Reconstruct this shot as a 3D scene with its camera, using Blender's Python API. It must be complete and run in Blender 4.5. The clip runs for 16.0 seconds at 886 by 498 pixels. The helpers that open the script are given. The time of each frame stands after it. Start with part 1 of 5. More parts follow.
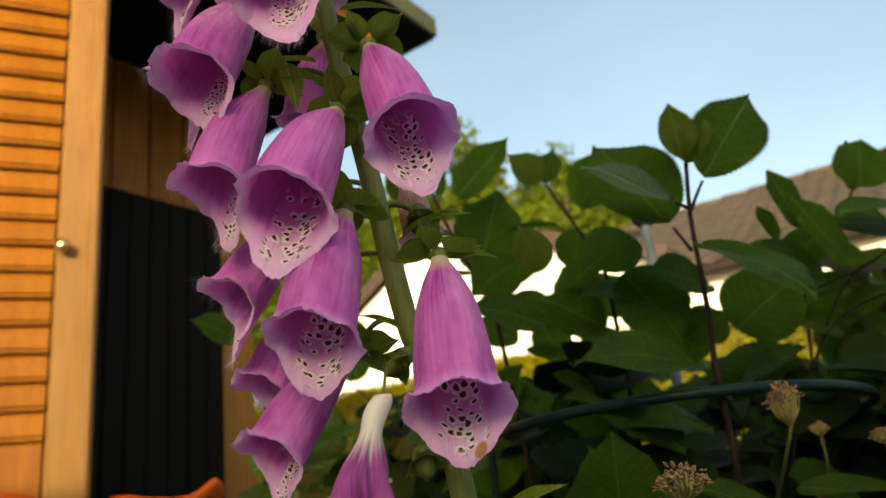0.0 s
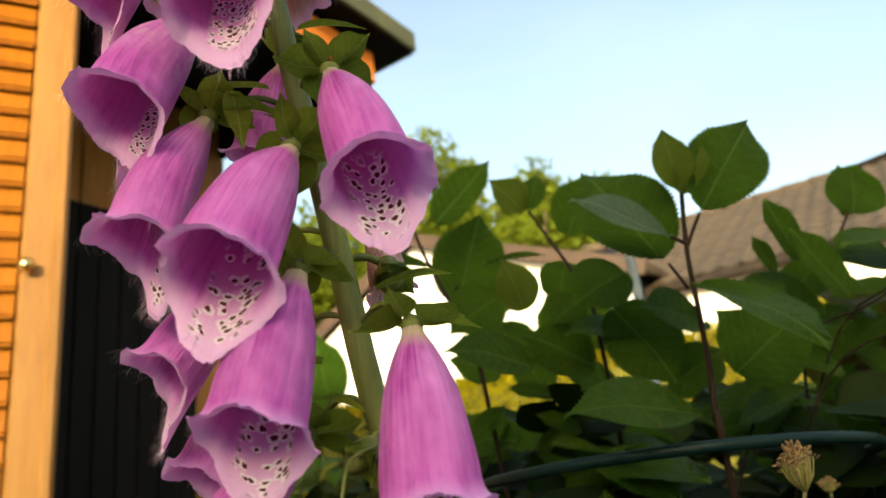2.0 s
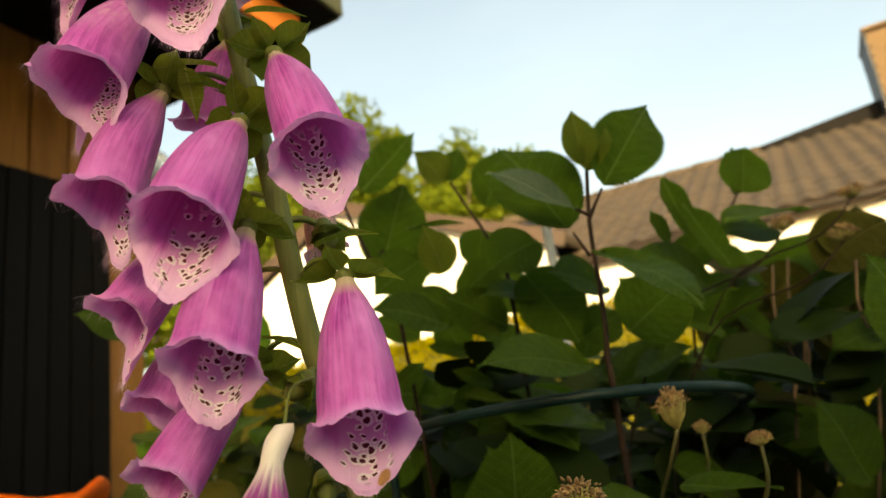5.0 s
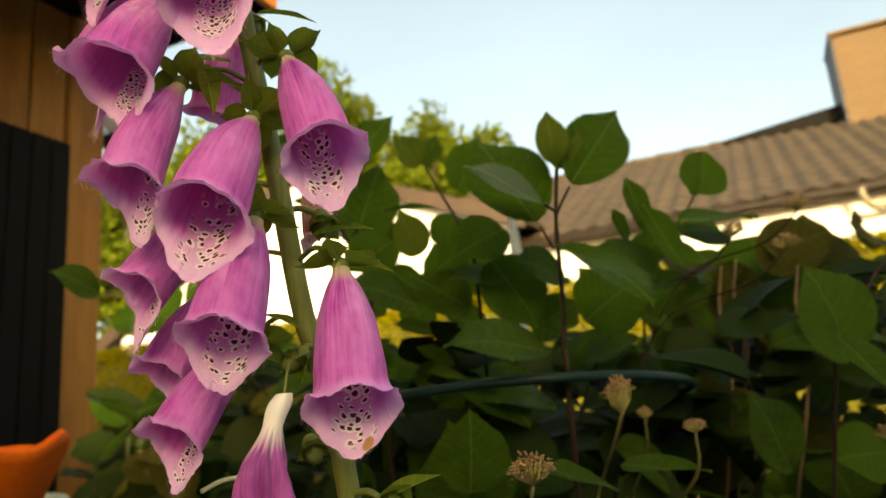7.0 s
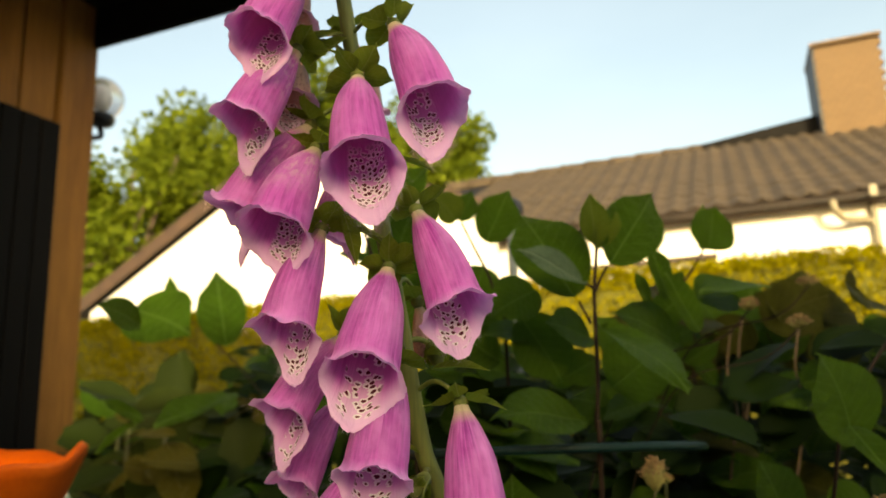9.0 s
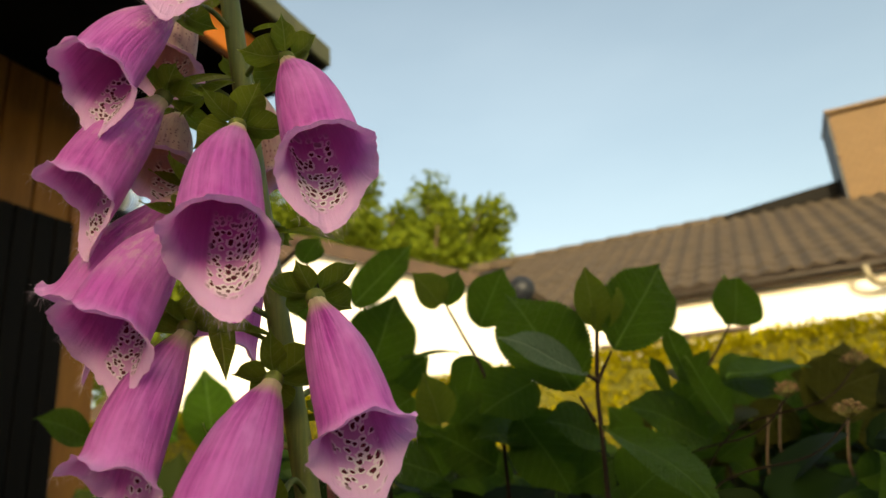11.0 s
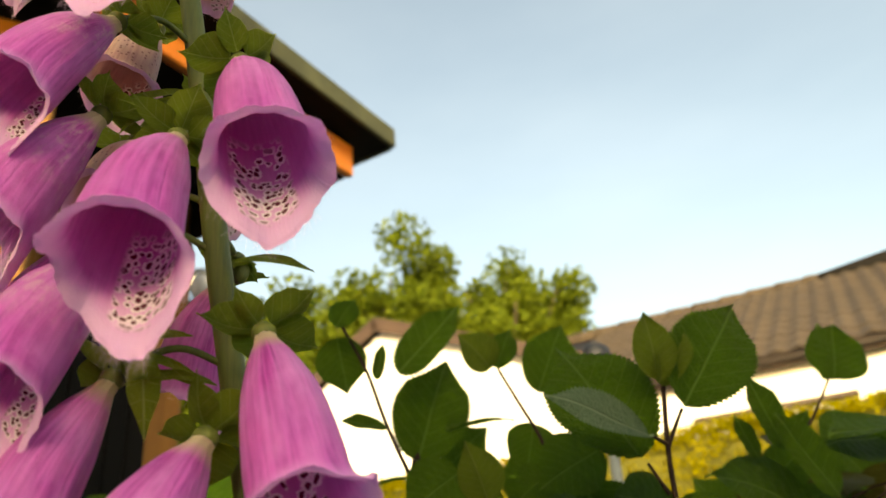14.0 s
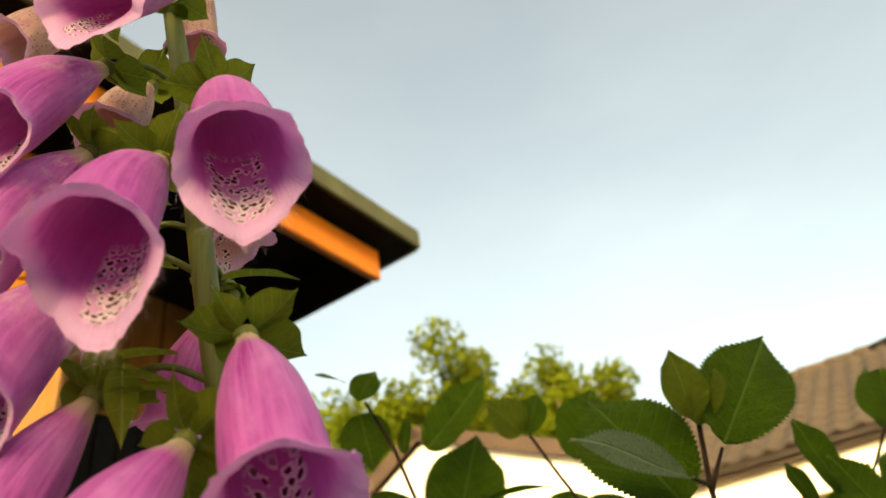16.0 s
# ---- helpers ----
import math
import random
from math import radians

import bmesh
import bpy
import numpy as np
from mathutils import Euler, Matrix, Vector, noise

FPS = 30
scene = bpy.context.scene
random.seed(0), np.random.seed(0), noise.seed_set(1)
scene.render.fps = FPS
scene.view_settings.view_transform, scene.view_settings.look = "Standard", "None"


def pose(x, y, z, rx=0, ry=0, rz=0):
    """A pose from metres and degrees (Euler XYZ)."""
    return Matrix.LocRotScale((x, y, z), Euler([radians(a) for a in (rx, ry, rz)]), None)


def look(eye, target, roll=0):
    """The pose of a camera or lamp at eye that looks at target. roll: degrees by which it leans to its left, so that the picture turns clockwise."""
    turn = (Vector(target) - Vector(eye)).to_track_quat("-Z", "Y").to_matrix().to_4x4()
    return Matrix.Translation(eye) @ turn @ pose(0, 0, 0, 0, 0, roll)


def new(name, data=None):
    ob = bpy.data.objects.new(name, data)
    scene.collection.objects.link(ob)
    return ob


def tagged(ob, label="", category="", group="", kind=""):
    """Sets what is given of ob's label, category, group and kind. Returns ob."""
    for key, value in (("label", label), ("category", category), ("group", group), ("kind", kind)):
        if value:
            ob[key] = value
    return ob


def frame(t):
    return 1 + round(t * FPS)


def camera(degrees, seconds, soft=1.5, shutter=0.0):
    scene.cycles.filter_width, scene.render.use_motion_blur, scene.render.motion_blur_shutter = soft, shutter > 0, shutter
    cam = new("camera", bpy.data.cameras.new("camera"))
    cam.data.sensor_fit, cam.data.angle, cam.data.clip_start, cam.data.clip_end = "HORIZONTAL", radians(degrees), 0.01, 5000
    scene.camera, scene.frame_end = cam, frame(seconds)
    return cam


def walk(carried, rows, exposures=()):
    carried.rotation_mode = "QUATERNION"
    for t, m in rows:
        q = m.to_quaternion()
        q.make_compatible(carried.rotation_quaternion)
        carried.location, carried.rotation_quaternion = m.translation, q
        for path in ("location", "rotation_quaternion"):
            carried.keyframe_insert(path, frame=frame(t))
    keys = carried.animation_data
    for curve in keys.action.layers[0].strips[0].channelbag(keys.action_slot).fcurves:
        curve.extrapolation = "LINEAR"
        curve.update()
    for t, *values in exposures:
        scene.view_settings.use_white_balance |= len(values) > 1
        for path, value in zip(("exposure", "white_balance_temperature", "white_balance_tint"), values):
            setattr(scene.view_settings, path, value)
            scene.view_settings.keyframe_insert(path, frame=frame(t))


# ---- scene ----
cam = camera(62.7, 16.0)
PATH = [
    (0, (0.013, 0.018, 1.006), (-0.002, 1.921, 1.621), -6.5),
    (0.5, (0.025, 0.038, 1.017), (-0.134, 1.904, 1.717), -5.6),
    (1, (0.022, 0.058, 1.024), (-0.013, 1.939, 1.705), -6.4),
    (1.5, (0.016, 0.051, 1.027), (0.023, 1.944, 1.672), -7.1),
    (2, (0.015, 0.041, 1.024), (0.061, 1.934, 1.667), -7.0),
    (2.5, (0.015, 0.036, 1.022), (0.086, 1.934, 1.65), -7.2),
    (3, (0.017, 0.035, 1.019), (0.099, 1.934, 1.639), -7.7),
    (3.5, (0.015, 0.03, 1.019), (0.147, 1.929, 1.63), -8.2),
    (4, (0.013, 0.023, 1.017), (0.172, 1.925, 1.615), -7.8),
    (4.5, (0.012, 0.019, 1.017), (0.233, 1.927, 1.575), -7.5),
    (5, (0.013, 0.017, 1.015), (0.259, 1.928, 1.552), -7.6),
    (7.3, (0.002, -0.008, 1.016), (0.381, 1.911, 1.431), -3.5),
    (7.5, (0.0, -0.011, 1.014), (0.394, 1.912, 1.396), -2.4),
    (8, (-0.01, -0.017, 1.021), (0.443, 1.906, 1.333), -1.8),
    (8.5, (-0.031, -0.028, 1.043), (0.412, 1.895, 1.369), -1.9),
    (8.7, (-0.039, -0.031, 1.052), (0.383, 1.89, 1.414), -1.7),
    (10.8, (-0.005, 0.006, 1.063), (0.394, 1.875, 1.653), -3.9),
    (11, (-0.001, 0.018, 1.069), (0.348, 1.882, 1.703), -4.1),
    (11.5, (0.014, 0.037, 1.071), (0.254, 1.888, 1.788), -4.5),
    (12, (0.015, 0.043, 1.07), (0.153, 1.877, 1.856), -4.3),
    (12.5, (0.016, 0.048, 1.068), (0.138, 1.871, 1.881), -4.6),
    (13, (0.022, 0.052, 1.066), (0.164, 1.873, 1.882), -5.1),
    (13.5, (0.021, 0.056, 1.067), (0.169, 1.876, 1.883), -4.9),
    (14, (0.022, 0.051, 1.068), (0.165, 1.856, 1.916), -5.0),
    (14.5, (0.024, 0.05, 1.065), (0.164, 1.841, 1.945), -5.5),
    (15, (0.025, 0.056, 1.061), (0.136, 1.806, 2.024), -6.8),
    (15.5, (0.027, 0.062, 1.056), (0.115, 1.761, 2.107), -8.5),
    (16, (0.029, 0.064, 1.051), (0.111, 1.729, 2.155), -9.0),
]
EXPOSURES = [(0, 1.2, 7100, 0), (1, 1.19, 7100, 0), (2, 1.68, 7050, 1), (3.5, 1.86, 7900, 2), (5, 1.58, 8700, 3), (8.5, 1.52, 8450, 2), (11, 1.12, 7650, 1), (12, 1.02, 7600, 0), (12.5, 1.41, 7550, 1), (14.5, 1.58, 8750, 3), (15.5, 1.71, 9350, 4), (16, 1.67, 9450, 4)]
walk(cam, [(t, look(eye, target, roll)) for t, eye, target, roll in PATH], EXPOSURES)
cam.data.dof.use_dof, cam.data.dof.focus_distance, cam.data.dof.aperture_fstop = True, 0.17, 22.0

# ---- world, sun ----
SUN_AZ, SUN_EL = 190.0, 14.0
world = bpy.data.worlds.new("sky")
scene.world = world
world.use_nodes = True
wn = world.node_tree
sky = wn.nodes.new("ShaderNodeTexSky")
sky.sky_type = "NISHITA"
sky.sun_disc = False
sky.sun_elevation, sky.sun_rotation = radians(SUN_EL), radians(SUN_AZ)
sky.air_density, sky.dust_density, sky.ozone_density = 0.85, 4.8, 0.0
veil = wn.nodes.new("ShaderNodeMixRGB")
veil.blend_type = "ADD"
veil.inputs[2].default_value = (0.42, 0.43, 0.45, 1)
where, wisps, thin = wn.nodes.new("ShaderNodeMapping"), wn.nodes.new("ShaderNodeTexNoise"), wn.nodes.new("ShaderNodeMapRange")
where.inputs["Scale"].default_value, where.inputs["Rotation"].default_value = (1.6, 0.7, 4.0), (0.2, 0.1, 0.5)
wisps.inputs["Scale"].default_value, wisps.inputs["Detail"].default_value = 1.6, 5.0
thin.inputs["From Min"].default_value, thin.inputs["From Max"].default_value = 0.35, 0.75
thin.inputs["To Min"].default_value, thin.inputs["To Max"].default_value = 0.42, 0.88
wn.links.new(wn.nodes.new("ShaderNodeTexCoord").outputs["Generated"], where.inputs["Vector"])
wn.links.new(where.outputs[0], wisps.inputs["Vector"])
wn.links.new(wisps.outputs[0], thin.inputs["Value"])
wn.links.new(thin.outputs[0], veil.inputs[0])
wn.links.new(sky.outputs[0], veil.inputs[1])
wn.links.new(veil.outputs[0], wn.nodes["Background"].inputs[0])
wn.nodes["Background"].inputs[1].default_value = 0.15
sun = new("sun", bpy.data.lights.new("sun", "SUN"))
sun.data.energy, sun.data.angle, sun.data.color = 2.3, radians(0.6), (1.0, 0.88, 0.70)
sun.matrix_world = look((0, 0, 0), (-math.sin(radians(SUN_AZ)) * math.cos(radians(SUN_EL)), -math.cos(radians(SUN_AZ)) * math.cos(radians(SUN_EL)), -math.sin(radians(SUN_EL))))


# ---- materials ----
def tree_of(name):
    m = bpy.data.materials.new(name)
    m.use_nodes = True
    return m, m.node_tree, m.node_tree.nodes["Principled BSDF"]


def node(nt, kind, inputs=(), **props):
    n = nt.nodes.new("ShaderNode" + kind)
    for key, value in props.items():
        if key == "operation":
            n.operation = value
        elif key == "blend":
            n.blend_type = value
        elif key == "data":
            n.data_type = value
        elif key == "wave":
            n.wave_type = value
        elif key == "feature":
            n.feature = value
        elif key == "dims":
            n.voronoi_dimensions = value
    for key, value in inputs:
        if hasattr(value, "links"):
            nt.links.new(value, n.inputs[key])
        else:
            n.inputs[key].default_value = value
    return n


def mix(nt, fac, a, b, blend="MIX"):
    n = nt.nodes.new("ShaderNodeMixRGB")
    n.blend_type = blend
    for key, value in ((0, fac), (1, a), (2, b)):
        if hasattr(value, "links"):
            nt.links.new(value, n.inputs[key])
        else:
            n.inputs[key].default_value = value if key == 0 else (*value, 1)
    return n.outputs[0]


def math_node(nt, op, a, b=0.0, clamp=False):
    n = node(nt, "Math", ((0, a), (1, b)), operation=op)
    n.use_clamp = clamp
    return n.outputs[0]


def ramp(nt, fac, lo, hi, a=0.0, b=1.0):
    n = node(nt, "MapRange", (("Value", fac), ("From Min", lo), ("From Max", hi), ("To Min", a), ("To Max", b)))
    return n.outputs[0]


def coords(nt, out, scale=(1, 1, 1)):
    c = nt.nodes.new("ShaderNodeTexCoord")
    m = node(nt, "Mapping", (("Vector", c.outputs[out]), ("Scale", scale)))
    return m.outputs[0]


def noise_tex(nt, vec, scale, detail=4.0, rough=0.55):
    return node(nt, "TexNoise", (("Vector", vec), ("Scale", scale), ("Detail", detail), ("Roughness", rough))).outputs[0]


def bump(nt, bsdf, height, strength, distance=0.01):
    b = node(nt, "Bump", (("Height", height), ("Strength", strength), ("Distance", distance)))
    nt.links.new(b.outputs[0], bsdf.inputs["Normal"])


def surface(name, dark, light, scale=20.0, rough=0.6, stretch=(1, 1, 1), fine=120.0, relief=0.2, distance=0.003, metal=0.0, vary=0.0, gloss=0.5):
    """Two colours mixed by a coarse and a fine noise, with relief."""
    m, nt, p = tree_of(name)
    v = coords(nt, "Object", stretch)
    coarse, grain = noise_tex(nt, v, scale), noise_tex(nt, v, fine, 6.0, 0.65)
    both = math_node(nt, "ADD", math_node(nt, "MULTIPLY", coarse, 0.6), math_node(nt, "MULTIPLY", grain, 0.4))
    f = ramp(nt, both, 0.36, 0.64)
    colour = mix(nt, f, dark, light)
    if vary:
        r = nt.nodes.new("ShaderNodeObjectInfo").outputs["Random"]
        colour = mix(nt, 1.0, colour, node(nt, "CombineColor", ((0, ramp(nt, r, 0, 1, 1 - vary, 1 + vary)), (1, ramp(nt, r, 0, 1, 1 - vary, 1 + vary)), (2, ramp(nt, r, 0, 1, 1 - vary, 1 + vary)))).outputs[0], "MULTIPLY")
    nt.links.new(colour, p.inputs["Base Color"])
    p.inputs["Metallic"].default_value = metal
    p.inputs["Specular IOR Level"].default_value = gloss
    nt.links.new(ramp(nt, grain, 0.3, 0.7, rough - 0.08, rough + 0.08), p.inputs["Roughness"])
    bump(nt, p, both, relief, distance)
    return m


def petal(name, inside=False, pale=False, withered=False, stain=False, dense=False, mottled=False):
    """Foxglove petal: striped pink, pale neck and rim; inside with ringed dark spots on the lower lip."""
    m, nt, p = tree_of(name)
    uv = nt.nodes.new("ShaderNodeTexCoord").outputs["UV"]
    sep = node(nt, "SeparateXYZ", ((0, uv),))
    u, v = sep.outputs[0], sep.outputs[1]
    rnd = nt.nodes.new("ShaderNodeObjectInfo").outputs["Random"]
    shifted = node(nt, "VectorMath", ((0, uv), (1, node(nt, "CombineXYZ", ((2, math_node(nt, "MULTIPLY", rnd, 40.0)),)).outputs[0])), operation="ADD").outputs[0]
    streak = noise_tex(nt, node(nt, "Mapping", (("Vector", shifted), ("Scale", (46, 2.2, 1)))).outputs[0], 1.0, 3.0, 0.6)
    blotch = noise_tex(nt, node(nt, "Mapping", (("Vector", shifted), ("Scale", (7, 3.5, 1)))).outputs[0], 1.0, 3.0, 0.6)
    deep, mid, light = (0.42, 0.026, 0.39), (0.73, 0.145, 0.67), (0.87, 0.35, 0.85)
    if pale:
        deep, mid, light = (0.50, 0.24, 0.28), (0.70, 0.46, 0.42), (0.80, 0.66, 0.52)
    if withered:
        deep, mid, light = (0.09, 0.003, 0.085), (0.25, 0.014, 0.22), (0.54, 0.11, 0.47)
    colour = mix(nt, ramp(nt, streak, 0.40, 0.58), deep, mid)
    colour = mix(nt, ramp(nt, blotch, 0.35, 0.75), colour, light)
    lane = math_node(nt, "ADD", u, math_node(nt, "MULTIPLY", math_node(nt, "SUBTRACT", blotch, 0.5), 0.05))
    vein = ramp(nt, math_node(nt, "ABSOLUTE", math_node(nt, "SUBTRACT", math_node(nt, "FRACT", math_node(nt, "MULTIPLY", lane, 30.0)), 0.5)), 0.28, 0.5)
    thread = ramp(nt, math_node(nt, "ABSOLUTE", math_node(nt, "SUBTRACT", math_node(nt, "FRACT", math_node(nt, "MULTIPLY", lane, 97.0)), 0.5)), 0.25, 0.5)
    vein = math_node(nt, "MULTIPLY", vein, ramp(nt, streak, 0.42, 0.62, 0.0, 1.0))
    fade = math_node(nt, "MULTIPLY", ramp(nt, v, 0.28, 0.80, 0.8, 0.05), 0.3 if inside else 0.7)
    colour = mix(nt, math_node(nt, "MULTIPLY", vein, fade), colour, deep)
    colour = mix(nt, math_node(nt, "MULTIPLY", thread, math_node(nt, "MULTIPLY", fade, 0.22)), colour, light)
    mottle = 0.75 * mottled
    patchy = noise_tex(nt, node(nt, "Mapping", (("Vector", shifted), ("Scale", (16, 9, 1)))).outputs[0], 1.0, 4.0, 0.7)
    colour = mix(nt, math_node(nt, "MULTIPLY", math_node(nt, "MULTIPLY", ramp(nt, patchy, 0.50, 0.64), ramp(nt, v, 0.35, 0.62, 1.0, 0.0)), mottle), colour, (0.85, 0.62, 0.74))
    mid_zone = math_node(nt, "MULTIPLY", ramp(nt, v, 0.25, 0.6), 0.45)
    colour = mix(nt, math_node(nt, "MULTIPLY", mid_zone, 0.6), colour, mid)
    colour = mix(nt, math_node(nt, "MULTIPLY", ramp(nt, v, 0.76, 0.93), 0.75), colour, (0.89, 0.55, 0.92))
    neck = ramp(nt, math_node(nt, "ADD", v, math_node(nt, "MULTIPLY", streak, 0.25 if withered else 0.04)), 0.36 if withered else 0.06, 0.46 if withered else 0.16, 1.0, 0.0)
    colour = mix(nt, neck, colour, (0.76, 0.71, 0.47) if not withered else (0.92, 0.90, 0.80))
    if inside:
        colour = mix(nt, math_node(nt, "MULTIPLY", ramp(nt, v, 0.76, 0.92), 0.65), colour, (0.91, 0.66, 0.93))
    spots = 0.0
    if pale and not inside:
        dots = node(nt, "TexVoronoi", (("Vector", node(nt, "Mapping", (("Vector", shifted), ("Scale", (34, 22, 1)))).outputs[0]), ("Scale", 1.0)), dims="2D")
        few = node(nt, "SeparateXYZ", ((0, dots.outputs["Color"]),))
        freckle = math_node(nt, "MULTIPLY", ramp(nt, dots.outputs["Distance"], 0.16, 0.26, 1.0, 0.0), math_node(nt, "GREATER_THAN", few.outputs[0], 0.45))
        colour = mix(nt, math_node(nt, "MULTIPLY", freckle, math_node(nt, "MULTIPLY", ramp(nt, v, 0.25, 0.4), 0.7)), colour, (0.22, 0.035, 0.05))
    if inside:
        colour = mix(nt, ramp(nt, v, 0.50, 0.80, 0.72, 0.0), colour, deep if pale else (0.50, 0.045, 0.36))
        side = math_node(nt, "ABSOLUTE", math_node(nt, "SUBTRACT", u, 0.5))
        wide = 0.03 if dense else 0.02
        zone = math_node(nt, "MULTIPLY", ramp(nt, side, 0.075 + wide, 0.10 + wide, 1.0, 0.0), math_node(nt, "MULTIPLY", ramp(nt, v, 0.45, 0.55), ramp(nt, v, 0.84 if dense else 0.90, 0.89 if dense else 0.95, 1.0, 0.0)))
        colour = mix(nt, math_node(nt, "MULTIPLY", math_node(nt, "MULTIPLY", zone, ramp(nt, v, 0.5, 0.8)), 0.5), colour, (0.92, 0.70, 0.90))
        longer = math_node(nt, "MULTIPLY", v, math_node(nt, "ADD", math_node(nt, "MULTIPLY", math_node(nt, "MULTIPLY", v, v), 0.35), 1.0))
        flat = node(nt, "CombineXYZ", ((0, math_node(nt, "ADD", u, rnd)), (1, math_node(nt, "ADD", longer, math_node(nt, "MULTIPLY", rnd, 7.0))))).outputs[0]
        cell = node(nt, "Mapping", (("Vector", flat), ("Scale", (30, 22, 1) if dense else (24, 18, 1)))).outputs[0]
        wob = node(nt, "VectorMath", ((0, cell), (1, node(nt, "VectorMath", ((0, node(nt, "TexNoise", (("Vector", cell), ("Scale", 2.0))).outputs["Color"]), (1, (0.6, 0.6, 0)),), operation="MULTIPLY").outputs[0])), operation="ADD").outputs[0]
        vor = node(nt, "TexVoronoi", (("Vector", wob), ("Scale", 1.0), ("Randomness", 1.0)), dims="2D")
        pick = node(nt, "SeparateXYZ", ((0, vor.outputs["Color"]),))
        kept = math_node(nt, "GREATER_THAN", pick.outputs[0], 0.18 if dense else 0.36)
        zone = math_node(nt, "MULTIPLY", zone, kept)
        d = math_node(nt, "MULTIPLY", vor.outputs["Distance"], ramp(nt, pick.outputs[1], 0.0, 1.0, 0.72, 1.3))
        colour = mix(nt, math_node(nt, "MULTIPLY", ramp(nt, d, 0.54, 0.63, 1.0, 0.0), zone), colour, (1.0, 0.98, 1.0))
        spots = math_node(nt, "MULTIPLY", ramp(nt, d, 0.25, 0.31, 1.0, 0.0), zone)
        colour = mix(nt, spots, colour, (0.15, 0.005, 0.025))
    if stain:
        du, dv = math_node(nt, "MULTIPLY", math_node(nt, "SUBTRACT", u, 0.565), 30.0), math_node(nt, "MULTIPLY", math_node(nt, "SUBTRACT", v, 0.955), 20.0)
        far = math_node(nt, "ADD", math_node(nt, "ADD", math_node(nt, "MULTIPLY", du, du), math_node(nt, "MULTIPLY", dv, dv)), math_node(nt, "MULTIPLY", blotch, 0.6))
        colour = mix(nt, ramp(nt, far, 0.8, 1.1, 1.0, 0.0), colour, (0.50, 0.26, 0.05))
    nt.links.new(colour, p.inputs["Base Color"])
    p.inputs["Roughness"].default_value = 0.48
    p.inputs["Sheen Weight"].default_value = 0.15
    p.inputs["Specular IOR Level"].default_value = 0.35
    cells = noise_tex(nt, node(nt, "Mapping", (("Vector", shifted), ("Scale", (120, 60, 1)))).outputs[0], 1.0, 3.0, 0.6)
    bump(nt, p, math_node(nt, "ADD", math_node(nt, "ADD", streak, math_node(nt, "MULTIPLY", blotch, 0.6)), math_node(nt, "SUBTRACT", math_node(nt, "MULTIPLY", cells, 0.5), math_node(nt, "MULTIPLY", vein, 0.5))), 0.6, 0.0007)
    t = node(nt, "BsdfTranslucent", (("Color", mix(nt, spots, mix(nt, 0.4 if inside else 0.15, colour, (0.95, 0.82, 0.90)), (0.05, 0.003, 0.015))),))
    mx = node(nt, "MixShader", ((0, 0.22 if withered else 0.40 if inside else 0.47), (1, p.outputs[0]), (2, t.outputs[0])))
    nt.links.new(mx.outputs[0], nt.nodes["Material Output"].inputs[0])
    return m


def foliage(name, dark, light, vein, veins=8.0, translucent=0.3, rough=0.5):
    """Leaf with midrib and side veins, laid along its own length (local y from 0 to 1)."""
    m, nt, p = tree_of(name)
    v = nt.nodes.new("ShaderNodeTexCoord").outputs["Object"]
    sep = node(nt, "SeparateXYZ", ((0, v),))
    ax = math_node(nt, "ABSOLUTE", sep.outputs[0])
    rnd = nt.nodes.new("ShaderNodeObjectInfo").outputs["Random"]
    n1, n2 = noise_tex(nt, v, 3.0), noise_tex(nt, v, 40.0, 5.0)
    colour = mix(nt, ramp(nt, math_node(nt, "ADD", math_node(nt, "MULTIPLY", n1, 0.6), math_node(nt, "MULTIPLY", n2, 0.4)), 0.35, 0.65), dark, light)
    colour = mix(nt, math_node(nt, "MULTIPLY", rnd, 0.55), colour, light)
    along = math_node(nt, "SUBTRACT", sep.outputs[1], math_node(nt, "MULTIPLY", ax, 0.75))
    saw = math_node(nt, "ABSOLUTE", math_node(nt, "SUBTRACT", math_node(nt, "FRACT", math_node(nt, "MULTIPLY", along, veins)), 0.5))
    net = node(nt, "TexVoronoi", (("Vector", v), ("Scale", 26.0)), feature="DISTANCE_TO_EDGE")
    mesh_lines = ramp(nt, net.outputs["Distance"], 0.0, 0.10, 0.6, 0.0)
    rib = math_node(nt, "MAXIMUM", ramp(nt, saw, 0.44, 0.5), math_node(nt, "MULTIPLY", mesh_lines, 0.55))
    mid = ramp(nt, ax, 0.004, 0.016, 1.0, 0.0)
    lines = math_node(nt, "MAXIMUM", math_node(nt, "MULTIPLY", rib, 0.7), math_node(nt, "MULTIPLY", mid, 0.95))
    colour = mix(nt, lines, colour, vein)
    nt.links.new(colour, p.inputs["Base Color"])
    p.inputs["Roughness"].default_value = rough
    p.inputs["Specular IOR Level"].default_value = 0.08
    height = math_node(nt, "SUBTRACT", math_node(nt, "MULTIPLY", n2, 0.25), math_node(nt, "MAXIMUM", rib, mid))
    bump(nt, p, height, 0.75, 0.018)
    t = node(nt, "BsdfTranslucent", (("Color", mix(nt, 0.5, colour, light)),))
    mx = node(nt, "MixShader", ((0, translucent), (1, p.outputs[0]), (2, t.outputs[0])))
    nt.links.new(mx.outputs[0], nt.nodes["Material Output"].inputs[0])
    return m


